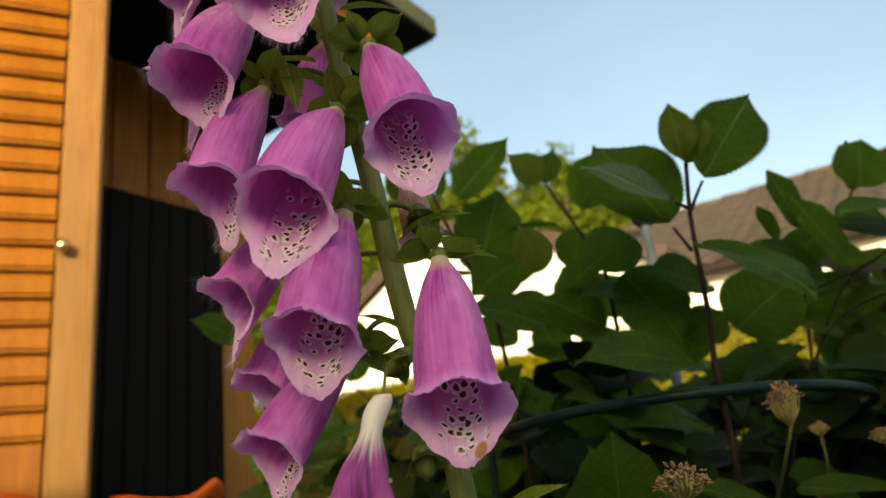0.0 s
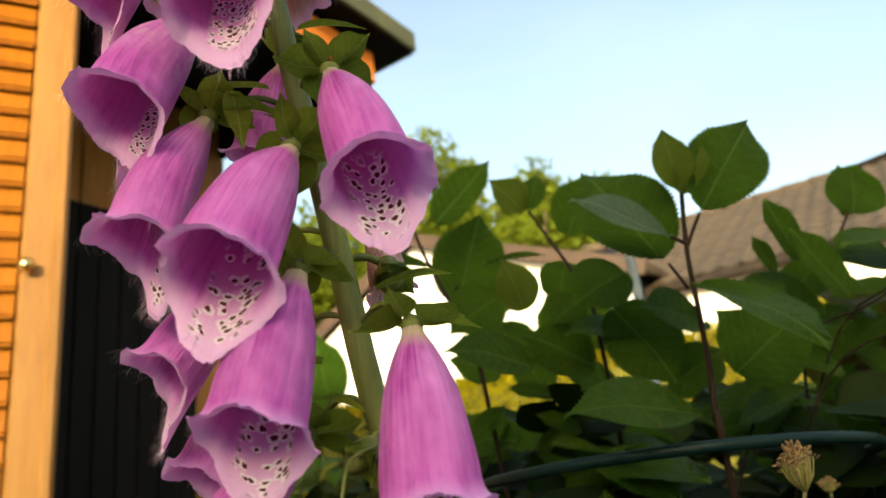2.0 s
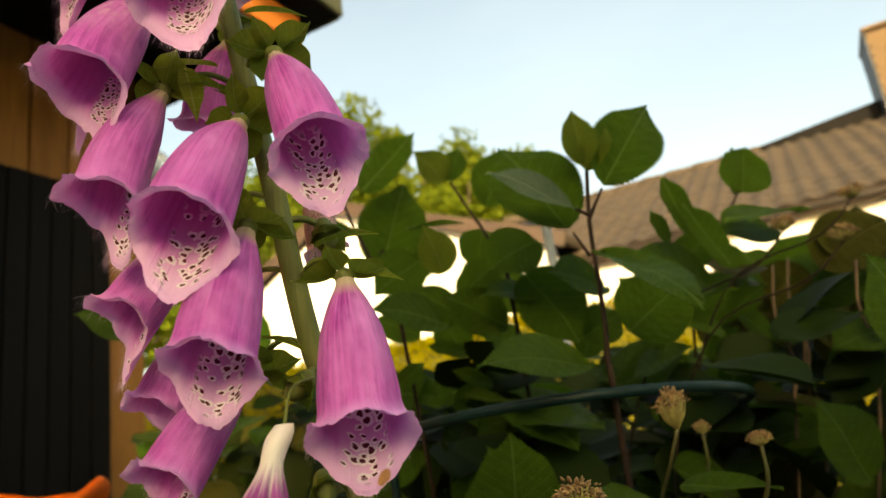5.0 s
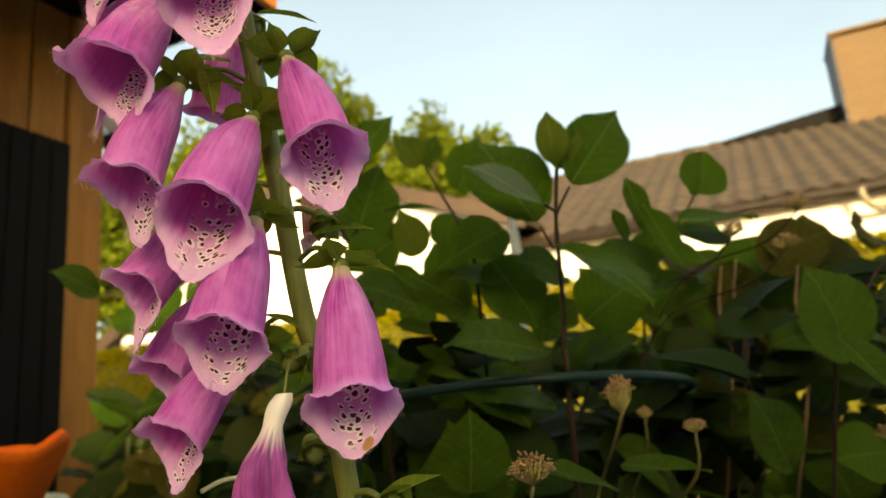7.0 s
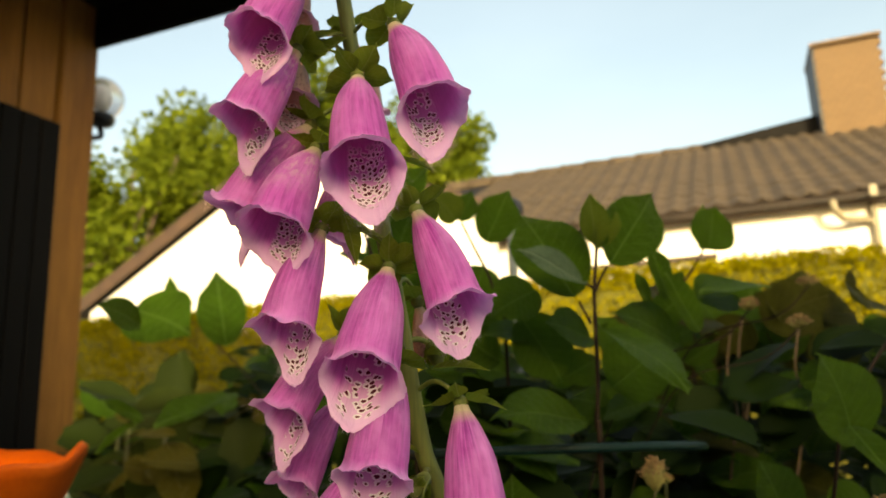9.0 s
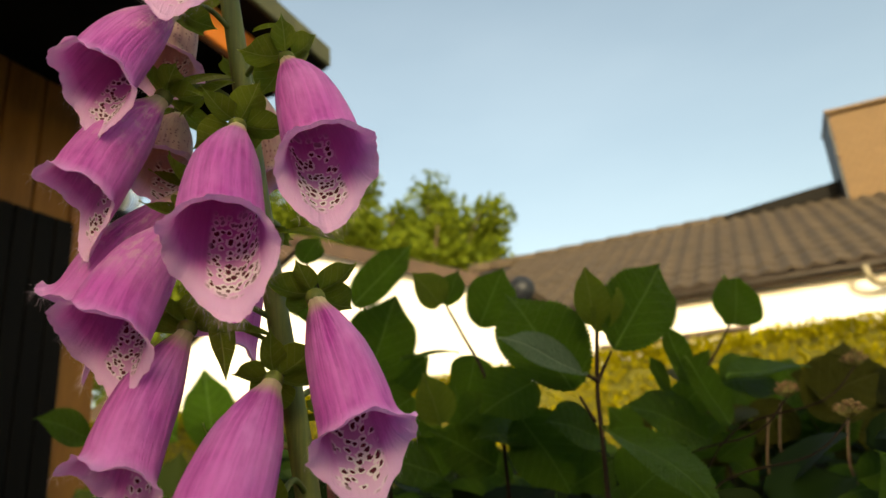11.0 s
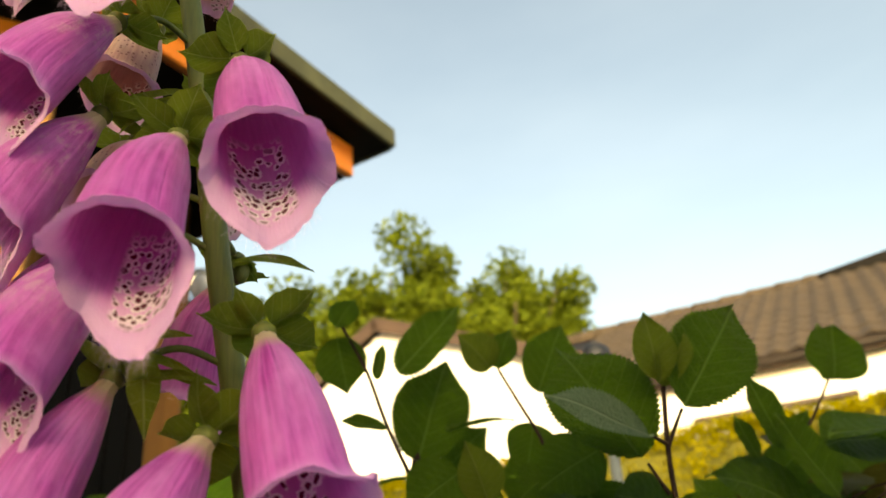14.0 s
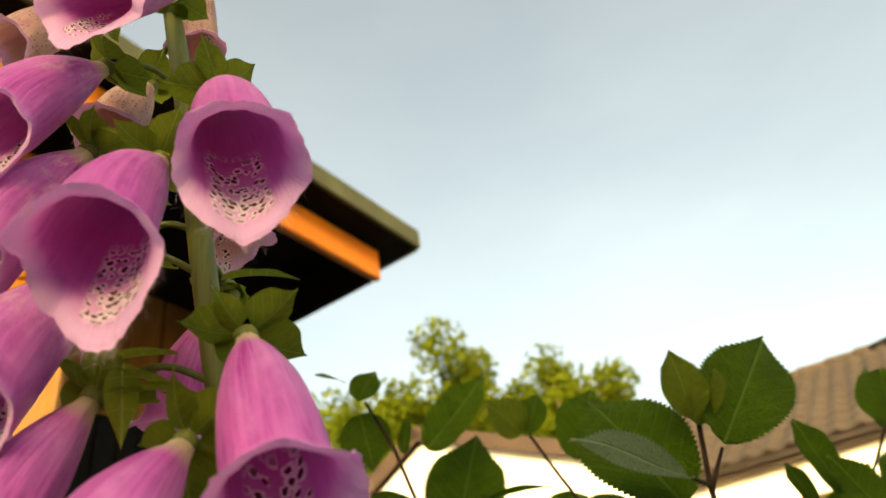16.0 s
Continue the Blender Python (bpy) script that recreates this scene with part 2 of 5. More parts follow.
def clump_leaf(name, dark, light, translucent=0.35):
    """Small far leaves, each island its own tone."""
    m, nt, p = tree_of(name)
    geo = nt.nodes.new("ShaderNodeNewGeometry")
    big = noise_tex(nt, coords(nt, "Object"), 1.2, 3.0)
    f = math_node(nt, "ADD", math_node(nt, "MULTIPLY", geo.outputs["Random Per Island"], 0.6), math_node(nt, "MULTIPLY", big, 0.5))
    colour = mix(nt, f, dark, light)
    nt.links.new(colour, p.inputs["Base Color"])
    p.inputs["Roughness"].default_value = 0.65
    p.inputs["Specular IOR Level"].default_value = 0.1
    t = node(nt, "BsdfTranslucent", (("Color", colour),))
    mx = node(nt, "MixShader", ((0, translucent), (1, p.outputs[0]), (2, t.outputs[0])))
    nt.links.new(mx.outputs[0], nt.nodes["Material Output"].inputs[0])
    return m


PETAL, THROAT = petal("foxglove petal"), petal("foxglove throat", inside=True)
PETAL_PALE, THROAT_PALE = petal("pale petal", pale=True), petal("pale throat", inside=True, pale=True)
PETAL_MOTTLED = petal("mottled petal", mottled=True)
THROAT_DENSE = petal("densely spotted throat", inside=True, dense=True)
THROAT_STAINED = petal("stained throat", inside=True, stain=True)
PETAL_DRY = petal("withered petal", withered=True)
STEM = surface("downy stem", (0.062, 0.088, 0.010), (0.15, 0.18, 0.030), 260, 0.6, (1, 1, 0.04), 1500, 0.5, 0.0006)
SEPAL = foliage("sepal", (0.11, 0.18, 0.014), (0.27, 0.36, 0.036), (0.40, 0.47, 0.14), 5, 0.40, 0.45)
HAIR = surface("pale hair", (0.75, 0.55, 0.68), (0.88, 0.70, 0.80), 50, 0.5)
HAIR_GREEN = surface("pale green thread", (0.45, 0.47, 0.25), (0.6, 0.6, 0.4), 90, 0.5)
LEAF = foliage("hydrangea leaf", (0.026, 0.066, 0.0046), (0.066, 0.143, 0.0105), (0.115, 0.205, 0.040), translucent=0.4, rough=0.45)
LEAF_YOUNG = foliage("young leaf", (0.06, 0.11, 0.010), (0.13, 0.19, 0.020), (0.17, 0.22, 0.05), 8, 0.35)
LEAF_BACK = foliage("leaf underside", (0.07, 0.125, 0.07), (0.125, 0.20, 0.12), (0.18, 0.25, 0.16), 9, 0.2)
LEAF_DULL = foliage("dull leaf", (0.045, 0.045, 0.007), (0.11, 0.10, 0.016), (0.14, 0.13, 0.04), 6, 0.3)
LEAF_OLIVE = foliage("olive leaf", (0.024, 0.030, 0.004), (0.066, 0.072, 0.010), (0.10, 0.10, 0.03), 6, 0.3)
TWIG = surface("brown twig", (0.009, 0.006, 0.004), (0.026, 0.016, 0.010), 60, 0.7, (1, 1, 0.3), 600, 0.4, 0.001, gloss=0.12)
TWIG_GREEN = surface("green twig", (0.035, 0.045, 0.010), (0.08, 0.08, 0.022), 60, 0.6, (1, 1, 0.3), 600, 0.3, 0.001)
TWIG_TAN = surface("tan dry twig", (0.07, 0.045, 0.022), (0.15, 0.10, 0.055), 60, 0.75, (1, 1, 0.3), 600, 0.3, 0.001)
DRYHEAD = surface("dry flower head", (0.10, 0.055, 0.020), (0.30, 0.20, 0.085), 300, 0.85, (1, 1, 1), 1500, 0.5, 0.001)
STALKS = surface("dry green stalk", (0.16, 0.15, 0.035), (0.30, 0.27, 0.08), 200, 0.7, (1, 1, 1), 900, 0.3, 0.0005)
WIRE = surface("green coated wire", (0.002, 0.012, 0.011), (0.005, 0.022, 0.020), 200, 0.42, (1, 1, 1), 900, 0.1, 0.0003, gloss=0.16)
SOIL = surface("garden soil", (0.018, 0.013, 0.008), (0.07, 0.05, 0.03), 3, 0.95, (1, 1, 1), 60, 0.8, 0.02)
BOUNCE_GROUND = surface("pale bounce ground", (0.26, 0.26, 0.25), (0.42, 0.42, 0.41), 0.8, 0.9, (1, 1, 1), 60, 0.6, 0.02)
PINE = surface("orange varnished shutter wood", (0.18, 0.0572, 0.0032), (0.28, 0.1012, 0.0072), 9, 0.5, (1, 1, 0.12), 90, 0.15, 0.001, vary=0.08, gloss=0.2)
STILE = surface("pale varnished stile wood", (0.175, 0.080, 0.017), (0.26, 0.128, 0.031), 9, 0.5, (1, 1, 0.12), 90, 0.15, 0.001, gloss=0.25)
PLANK = surface("brown wall plank", (0.15, 0.062, 0.012), (0.28, 0.135, 0.032), 7, 0.6, (1, 1, 0.1), 80, 0.25, 0.002, vary=0.15, gloss=0.2)
DARK = surface("black stained board", (0.003, 0.0027, 0.0024), (0.007, 0.0062, 0.0055), 8, 0.65, (1, 1, 0.1), 90, 0.35, 0.002, vary=0.25, gloss=0.08)
BLACK = surface("black soffit paint", (0.003, 0.003, 0.003), (0.007, 0.0065, 0.006), 8, 0.75, (1, 1, 1), 90, 0.2, 0.002, gloss=0.1)
ORANGE_BEAM = surface("orange stained fascia", (0.34, 0.095, 0.008), (0.48, 0.155, 0.016), 6, 0.5, (0.3, 0.3, 1), 90, 0.15, 0.002)
MOSSY = surface("mossy grey roof edge", (0.020, 0.025, 0.010), (0.072, 0.080, 0.038), 9, 0.8, (1, 1, 1), 70, 0.4, 0.003)
PIPE_GREY = surface("grey tan pipe", (0.15, 0.13, 0.085), (0.21, 0.185, 0.125), 3, 0.55, (1, 1, 1), 60, 0.15, 0.001)
PLASTER = surface("white render", (0.72, 0.70, 0.65), (0.82, 0.80, 0.75), 2, 0.85, (1, 1, 1), 60, 0.25, 0.003)
TILE = surface("brown roof tile", (0.032, 0.021, 0.010), (0.056, 0.039, 0.021), 5, 0.8, (1, 1, 1), 60, 0.4, 0.004, vary=0.16)
BRICK = surface("tan brick", (0.088, 0.055, 0.026), (0.145, 0.093, 0.047), 8, 0.85, (1, 1, 1), 90, 0.4, 0.004, vary=0.06)
MORTAR = surface("mortar", (0.10, 0.062, 0.032), (0.15, 0.095, 0.050), 20, 0.95, (1, 1, 1), 150, 0.3, 0.002)
SLATE = surface("dark slate", (0.012, 0.014, 0.018), (0.035, 0.037, 0.042), 6, 0.6, (1, 1, 1), 60, 0.3, 0.003)
WOOD_EAVE = surface("brown eave board", (0.03, 0.016, 0.008), (0.055, 0.03, 0.016), 5, 0.6, (1, 1, 1), 60, 0.2, 0.002)
GUTTER = surface("brown gutter", (0.03, 0.021, 0.014), (0.05, 0.036, 0.025), 5, 0.5, (1, 1, 1), 60, 0.1, 0.002)
POT_ORANGE = surface("orange terracotta", (0.46, 0.062, 0.003), (0.62, 0.11, 0.008), 18, 0.75, (1, 1, 1), 200, 0.25, 0.001, gloss=0.12)
GLAZE = surface("teal glaze", (0.010, 0.035, 0.038), (0.025, 0.07, 0.072), 12, 0.25, (1, 1, 1), 120, 0.08, 0.001)
GLAZE_RIM = surface("pale glaze rim", (0.20, 0.27, 0.25), (0.32, 0.38, 0.34), 30, 0.3)
BRASS = surface("brass", (0.55, 0.38, 0.13), (0.75, 0.56, 0.24), 100, 0.28, metal=1.0)
LAMP_BLACK = surface("black lamp metal", (0.006, 0.008, 0.012), (0.014, 0.017, 0.022), 20, 0.55, gloss=0.3)
LAMP_POLE = surface("grey lamp pole", (0.035, 0.045, 0.05), (0.07, 0.085, 0.09), 20, 0.5)
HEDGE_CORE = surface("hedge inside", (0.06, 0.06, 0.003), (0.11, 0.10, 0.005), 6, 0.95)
HEDGE_LEAF = clump_leaf("golden hedge spray", (0.10, 0.10, 0.003), (0.30, 0.26, 0.005), 0.3)
TREE_LEAF = clump_leaf("tree leaf", (0.035, 0.062, 0.004), (0.15, 0.19, 0.014), 0.4)
BARK = surface("bark", (0.05, 0.035, 0.022), (0.14, 0.10, 0.065), 6, 0.9, (1, 1, 0.3), 60, 0.7, 0.01)

glass, gnt, gp = tree_of("clear globe glass")
gp.inputs["Transmission Weight"].default_value = 0.85
gp.inputs["Roughness"].default_value = 0.05
gp.inputs["Base Color"].default_value = (0.93, 0.94, 0.95, 1)


# ---- mesh helpers ----
def mesh_of(name, bm, material, smooth=True):
    me = bpy.data.meshes.new(name)
    if smooth:
        for f in bm.faces:
            f.smooth = True
    bm.to_mesh(me)
    bm.free()
    for m in material if isinstance(material, (list, tuple)) else [material]:
        me.materials.append(m)
    return me


def part(name, bm, material, parent=None, label="", smooth=True):
    ob = new(name, mesh_of(name, bm, material, smooth))
    if parent is not None:
        ob.parent = parent
    if label:
        ob["label"] = label
    return ob


def empty(name, at, label, category, group="", kind=""):
    e = new(name)
    e.empty_display_size = 0.05
    e.location = at
    bpy.context.view_layer.update()
    return tagged(e, label, category, group, kind)


def keep(ob, parent):
    """Parents ob and leaves it where it stands."""
    ob.parent = parent
    ob.matrix_parent_inverse = Matrix.Translation(parent.location).inverted() if parent.parent is None else Matrix()
    return ob


def world_part(name, bm, material, thing, label="", smooth=True):
    """A part given in world coordinates under a thing at any place."""
    return keep(part(name, bm, material, None, label, smooth), thing)


def box(size, bevel=0.0, m=None, bm=None, segments=1):
    own = bmesh.new()
    bmesh.ops.create_cube(own, size=1.0, matrix=Matrix.Diagonal((*size, 1)))
    if bevel:
        bmesh.ops.bevel(own, geom=own.edges[:], offset=bevel, segments=segments, affect="EDGES")
    if m is not None:
        own.transform(m)
    if bm is None:
        return own
    me = bpy.data.meshes.new("t")
    own.to_mesh(me)
    own.free()
    bm.from_mesh(me)
    bpy.data.meshes.remove(me)
    return bm


def tube(points, radii, sides=10, bm=None, cap=True):
    """A tube along points."""
    bm = bm or bmesh.new()
    pts = [Vector(p) for p in points]
    rings, ref = [], None
    for i, p in enumerate(pts):
        d = (pts[min(i + 1, len(pts) - 1)] - pts[max(i - 1, 0)]).normalized()
        if ref is None:
            ref = d.orthogonal().normalized()
        ref = (ref - d * ref.dot(d)).normalized()
        e = d.cross(ref)
        r = radii[i] if isinstance(radii, (list, tuple)) else radii
        rings.append([bm.verts.new(p + r * (math.cos(a) * ref + math.sin(a) * e)) for a in (2 * math.pi * k / sides for k in range(sides))])
    for a, b in zip(rings, rings[1:]):
        for k in range(sides):
            bm.faces.new((a[k], a[(k + 1) % sides], b[(k + 1) % sides], b[k]))
    if cap:
        bm.faces.new(rings[0][::-1])
        bm.faces.new(rings[-1])
    return bm


def spline(points, n=8):
    """Points along a smooth curve through the given ones."""
    p = [Vector(q) for q in points]
    p = [2 * p[0] - p[1], *p, 2 * p[-1] - p[-2]]
    out = []
    for i in range(1, len(p) - 2):
        for k in range(n):
            t = k / n
            a, b, c, d = p[i - 1], p[i], p[i + 1], p[i + 2]
            out.append(0.5 * (2 * b + (c - a) * t + (2 * a - 5 * b + 4 * c - d) * t * t + (3 * b - a - 3 * c + d) * t ** 3))
    out.append(p[-2])
    return out


def lathe(profile, sides=40, wave=None):
    """A turned form from (radius, height) pairs; wave(angle, i) shifts the radius and height."""
    bm = bmesh.new()
    rings = []
    for i, (r, z) in enumerate(profile):
        ring = []
        for k in range(sides):
            a = 2 * math.pi * k / sides
            dr, dz = wave(a, i) if wave else (0, 0)
            ring.append(bm.verts.new(((r + dr) * math.cos(a), (r + dr) * math.sin(a), z + dz)))
        rings.append(ring)
    for a, b in zip(rings, rings[1:]):
        for k in range(sides):
            bm.faces.new((a[k], a[(k + 1) % sides], b[(k + 1) % sides], b[k]))
    return bm


# ---- ground ----
# out of view; its pale surface is added to throw light up into the bells
bm = bmesh.new()
bmesh.ops.create_grid(bm, x_segments=40, y_segments=40, size=300)
ground = tagged(part("ground", bm, BOUNCE_GROUND), "unseen ground made pale to bounce light, reaching into the distance", "ground", kind="structure")
bm = bmesh.new()
bmesh.ops.create_grid(bm, x_segments=60, y_segments=60, size=1.6)
for v in bm.verts:
    edge = max(abs(v.co.x), abs(v.co.y)) / 1.6
    v.co.z = 0.02 + 0.05 * noise.noise(v.co * 2.3) * (1 - edge) - (0.04 if edge > 0.99 else 0)
    v.co += Vector((0.5, 1.2, 0))
tagged(part("flower_bed", bm, SOIL), "dark bare soil of the flower bed", "soil", kind="structure")

# ---- unseen wall added behind, which keeps the bed in shade and returns soft light ----
bm = box((16, 0.3, 1.92), 0.01, pose(1, -2.35, 0.96))
tagged(part("wall_south", bm, PLASTER, smooth=False), "plain white rendered wall, unseen, added to shade the flower bed", "wall", kind="structure")

# ---- timber house ----
TURN_HOUSE = 34.0
HU = Vector((math.sin(radians(TURN_HOUSE)), math.cos(radians(TURN_HOUSE)), 0))
HV = Vector((HU.y, -HU.x, 0))


def frame_at(origin):
    """Local axes: x along the wall away from the bed, y outwards, z up."""
    m = Matrix.Identity(4)
    for c, axis in enumerate((HU, HV, Vector((0, 0, 1)))):
        for r in range(3):
            m[r][c] = axis[r]
    m.translation = Vector(origin)
    return m


def thing_at(name, matrix, label, category, group="", kind=""):
    e = new(name)
    e.empty_display_size = 0.05
    e.matrix_world = matrix
    return tagged(e, label, category, group, kind)


CORNER = (-0.621, 2.208, 0)
house = thing_at("timber_house", frame_at(CORNER), "brown timber plank house with black boards and dark eaves", "house")
# x runs along HU and y along HV


def hbox(name, u0, u1, v0, v1, z0, z1, material, thing, label="", bevel=0.004):
    bm = box((u1 - u0, v1 - v0, z1 - z0), bevel, Matrix.Translation(((u0 + u1) / 2, (v0 + v1) / 2, (z0 + z1) / 2)))
    return part(name, bm, material, thing, label, smooth=False)


hbox("wall", -4.0, -0.002, -0.16, -0.02, 0, 2.5, PLANK, house, "brown plank wall core")
hbox("wall", -0.14, -0.004, -3.0, -0.18, 0, 2.5, PLANK, house, "brown plank wall core")
u = -0.126
for k in range(34):
    hbox("plank", u - 0.112, u - 0.003, -0.019, 0.0, 0.05, 2.30, PLANK, house, bevel=0.003)
    u -= 0.115
hbox("corner_post", -0.124, 0.0, -0.135, 0.012, 0, 2.30, PLANK, house, "brown square corner post", 0.006)
for k in range(8):
    hbox("board", -0.128 - 0.0605 * (k + 1) + 0.0025, -0.128 - 0.0605 * k, 0.004, 0.03, 0.12, 1.862, DARK, house, bevel=0.004)
hbox("soffit", -4.0, 0.0, -0.1, 0.62, 2.28, 2.30, BLACK, house, "black painted soffit")
hbox("end_board", -0.022, 0.0, -0.1, 0.634, 2.152, 2.36, BLACK, house, "black barge board")
hbox("fascia", -4.0, 0.002, 0.636, 0.662, 2.15, 2.25, ORANGE_BEAM, house, "orange stained fascia board")
bm = bmesh.new()
slab = [(0.60, 2.262), (0.735, 2.265), (0.735, 2.305), (-3.0, 3.5), (-3.0, 3.44)]
rows = [[bm.verts.new((uu, v, z)) for v, z in slab] for uu in (-4.0, 0.085)]
for k in range(5):
    bm.faces.new((rows[0][k], rows[0][(k + 1) % 5], rows[1][(k + 1) % 5], rows[1][k]))
bm.faces.new(rows[0])
bm.faces.new(rows[1][::-1])
bmesh.ops.recalc_face_normals(bm, faces=bm.faces[:])
part("roof", bm, BLACK, house, "black felt roof underside", smooth=False)
hbox("roof_edge", -4.0, 0.092, 0.737, 0.752, 2.258, 2.322, MOSSY, house, "mossy grey green metal roof edge", 0.003)
hbox("roof_edge", 0.087, 0.1, -0.2, 0.734, 2.258, 2.322, MOSSY, house, "mossy grey green metal roof edge", 0.003)

# louvred shutter, folded out from the wall
shutter_edge, shutter_dir = Vector((-0.602, 1.222, 0)), Vector((-math.sin(radians(63)), -math.cos(radians(63)), 0))
sm = Matrix.Identity(4)
for r in range(3):
    sm[r][0], sm[r][1], sm[r][2] = shutter_dir[r], Vector((0, 0, 1)).cross(shutter_dir)[r], (0, 0, 1)[r]
sm.translation = shutter_edge
shutter = thing_at("window_shutter", sm, "open orange varnished wooden louvred window shutter", "shutter")
SZ0, SZ1, SW = 0.99, 2.13, 0.62
for x0 in (0.0, SW - 0.068):
    part("stile", box((0.068, 0.034, SZ1 - SZ0), 0.004, Matrix.Translation((x0 + 0.034, 0, (SZ0 + SZ1) / 2))), STILE, shutter, smooth=False)
part("edge_bead", box((0.018, 0.022, SZ1 - SZ0), 0.004, Matrix.Translation((0.012, 0.028, (SZ0 + SZ1) / 2))), STILE, shutter, smooth=False)
for z0, z1 in ((SZ0, 1.138), (SZ1 - 0.1, SZ1)):
    part("rail", box((SW - 0.138, 0.032, z1 - z0), 0.004, Matrix.Translation((SW / 2, 0, (z0 + z1) / 2))), PINE, shutter, smooth=False)
slat = mesh_of("slat", box((SW - 0.132, 0.012, 0.056), 0.0056, pose(0, 0, 0, 21, 0, 0), segments=3), PINE, smooth=False)
z = 1.168
while z < SZ1 - 0.11:
    s = new("slat", slat)
    s.parent, s.location = shutter, (SW / 2, 0.009, z)
    z += 0.0465
for z in (SZ0 + 0.16, SZ1 - 0.16):
    inner = shutter_edge + shutter_dir * (SW - 0.03)
    strap = box((0.012, 0.36, 0.03), 0.003, sm.inverted() @ Matrix.Translation(inner - HV * 0.17 + Vector((0, 0, z))) @ Matrix.Rotation(radians(-TURN_HOUSE) + radians(-90), 4, "Z"))
    part("hinge", strap, LAMP_BLACK, shutter, "black iron hinge strap", smooth=False)
knob = lathe([(0.0001, 0.026), (0.008, 0.025), (0.012, 0.019), (0.010, 0.012), (0.005, 0.008), (0.006, 0.0), (0.015, -0.001), (0.015, -0.004)], 20)
knob.transform(Matrix.Translation((0.058, 0.017, 1.462)) @ pose(0, 0, 0, -90))
part("knob", knob, BRASS, shutter, "small brass knob")

# globe lamp on the back wall of the timber house
globe_at = Vector((-0.76, 2.85, 2.265))
lamp = empty("wall_lamp", globe_at, "clear glass globe wall lamp on black bracket", "lamp")
bm = bmesh.new()
bmesh.ops.create_uvsphere(bm, u_segments=32, v_segments=20, radius=0.084)
globe = part("globe", bm, glass, lamp, "clear glass globe")
part("base", lathe([(0.0001, -0.07), (0.05, -0.07), (0.058, -0.082), (0.05, -0.105), (0.02, -0.115), (0.0001, -0.116)], 28), LAMP_BLACK, lamp, "black lamp base")
bm = bmesh.new()
bmesh.ops.create_uvsphere(bm, u_segments=20, v_segments=12, radius=0.028, matrix=Matrix.Diagonal((1, 1, 1.4, 1)))
part("bulb", bm, surface("opal bulb", (0.75, 0.74, 0.7), (0.82, 0.8, 0.76), 20, 0.3), lamp, "white bulb")
arm = tube(spline([(0, 0, -0.11), (0, 0, -0.16), tuple(-HU * 0.15 + Vector((0, 0, -0.19))), tuple(-HU * 0.40 + Vector((0, 0, -0.17)))]), 0.011, 10)
part("arm", arm, LAMP_BLACK, lamp, "black bracket arm")

# slim pole with a ball cap among the shrubs
gl = empty("garden_pole", (0.285, 0.971, 0), "slim blue grey garden pole with a dark ball cap", "garden pole")
part("pole", tube([(0, 0, 0), (0, 0, 0.7), (0, 0, 1.319)], 0.0068, 14), LAMP_POLE, gl)
bm = bmesh.new()
bmesh.ops.create_uvsphere(bm, u_segments=28, v_segments=18, radius=0.0195, matrix=Matrix.Translation((0, 0, 1.331)))
part("cap", bm, LAMP_BLACK, gl, "dark ball cap")

# ---- pots ----
planter = empty("planter", (-0.44, 0.90, 0), "tall round teal glazed planter with pale rim", "planter")
part("body", lathe([(0.0001, 0.0), (0.12, 0.0), (0.135, 0.02), (0.18, 0.35), (0.20, 0.65), (0.195, 0.80), (0.178, 0.89), (0.158, 0.955), (0.150, 0.96), (0.142, 0.955), (0.15, 0.85), (0.0001, 0.79)], 56), GLAZE, planter)
part("rim", lathe([(0.158, 0.947), (0.161, 0.956), (0.157, 0.965), (0.149, 0.967), (0.144, 0.961)], 56), GLAZE_RIM, planter, "pale worn rim")


def lumpy(a, i):
    k = max(0.0, min(1.0, (i - 1) / 3)) if i < 8 else 0.4
    return 0.004 * k * math.sin(3 * a + 0.6), k * (0.006 * math.sin(5 * a + 1.0) + 0.004 * math.sin(9 * a))


pot = empty("flower_pot", (-0.358, 0.648, 0), "tall orange terracotta pot with an uneven flared rim", "flower pot")
part("body", lathe([(0.0001, 0.0), (0.075, 0.0), (0.080, 0.01), (0.085, 0.5), (0.090, 0.82), (0.107, 0.905), (0.100, 0.905), (0.0001, 0.88)], 64), POT_ORANGE, pot)
part("rim", lathe([(0.098, 0.90), (0.108, 0.90), (0.110, 0.912), (0.132, 0.975), (0.147, 1.012), (0.150, 1.020), (0.145, 1.024), (0.136, 1.012), (0.11, 0.95), (0.100, 0.91)], 64, lumpy), POT_ORANGE, pot, "flared uneven terracotta rim")

# ---- neighbour's house ----
NB = HU * 7.4
bung = thing_at("bungalow", frame_at(NB), "white rendered bungalow with brown tiled roof", "house")
hbox("wall", 0.22, 0.52, -8.4, 9.0, 0, 2.76, PLASTER, bung, "white rendered wall")
RIDGE_U, RIDGE_Z, EAVE_Z = 3.9, 4.70, 2.84
SLOPE = math.atan2(RIDGE_Z - EAVE_Z, RIDGE_U)
LEN = math.hypot(RIDGE_U, RIDGE_Z - EAVE_Z)
bm = bmesh.new()
for a, b in (((0.02, EAVE_Z - 0.06), (RIDGE_U, RIDGE_Z - 0.06)), ((RIDGE_U, RIDGE_Z - 0.06), (2 * RIDGE_U, EAVE_Z - 0.06))):
    vs = [bm.verts.new((a[0], -5, a[1])), bm.verts.new((a[0], 9, a[1])), bm.verts.new((b[0], 9, b[1])), bm.verts.new((b[0], -5, b[1]))]
    bm.faces.new(vs)
bmesh.ops.solidify(bm, geom=bm.faces[:], thickness=0.05)
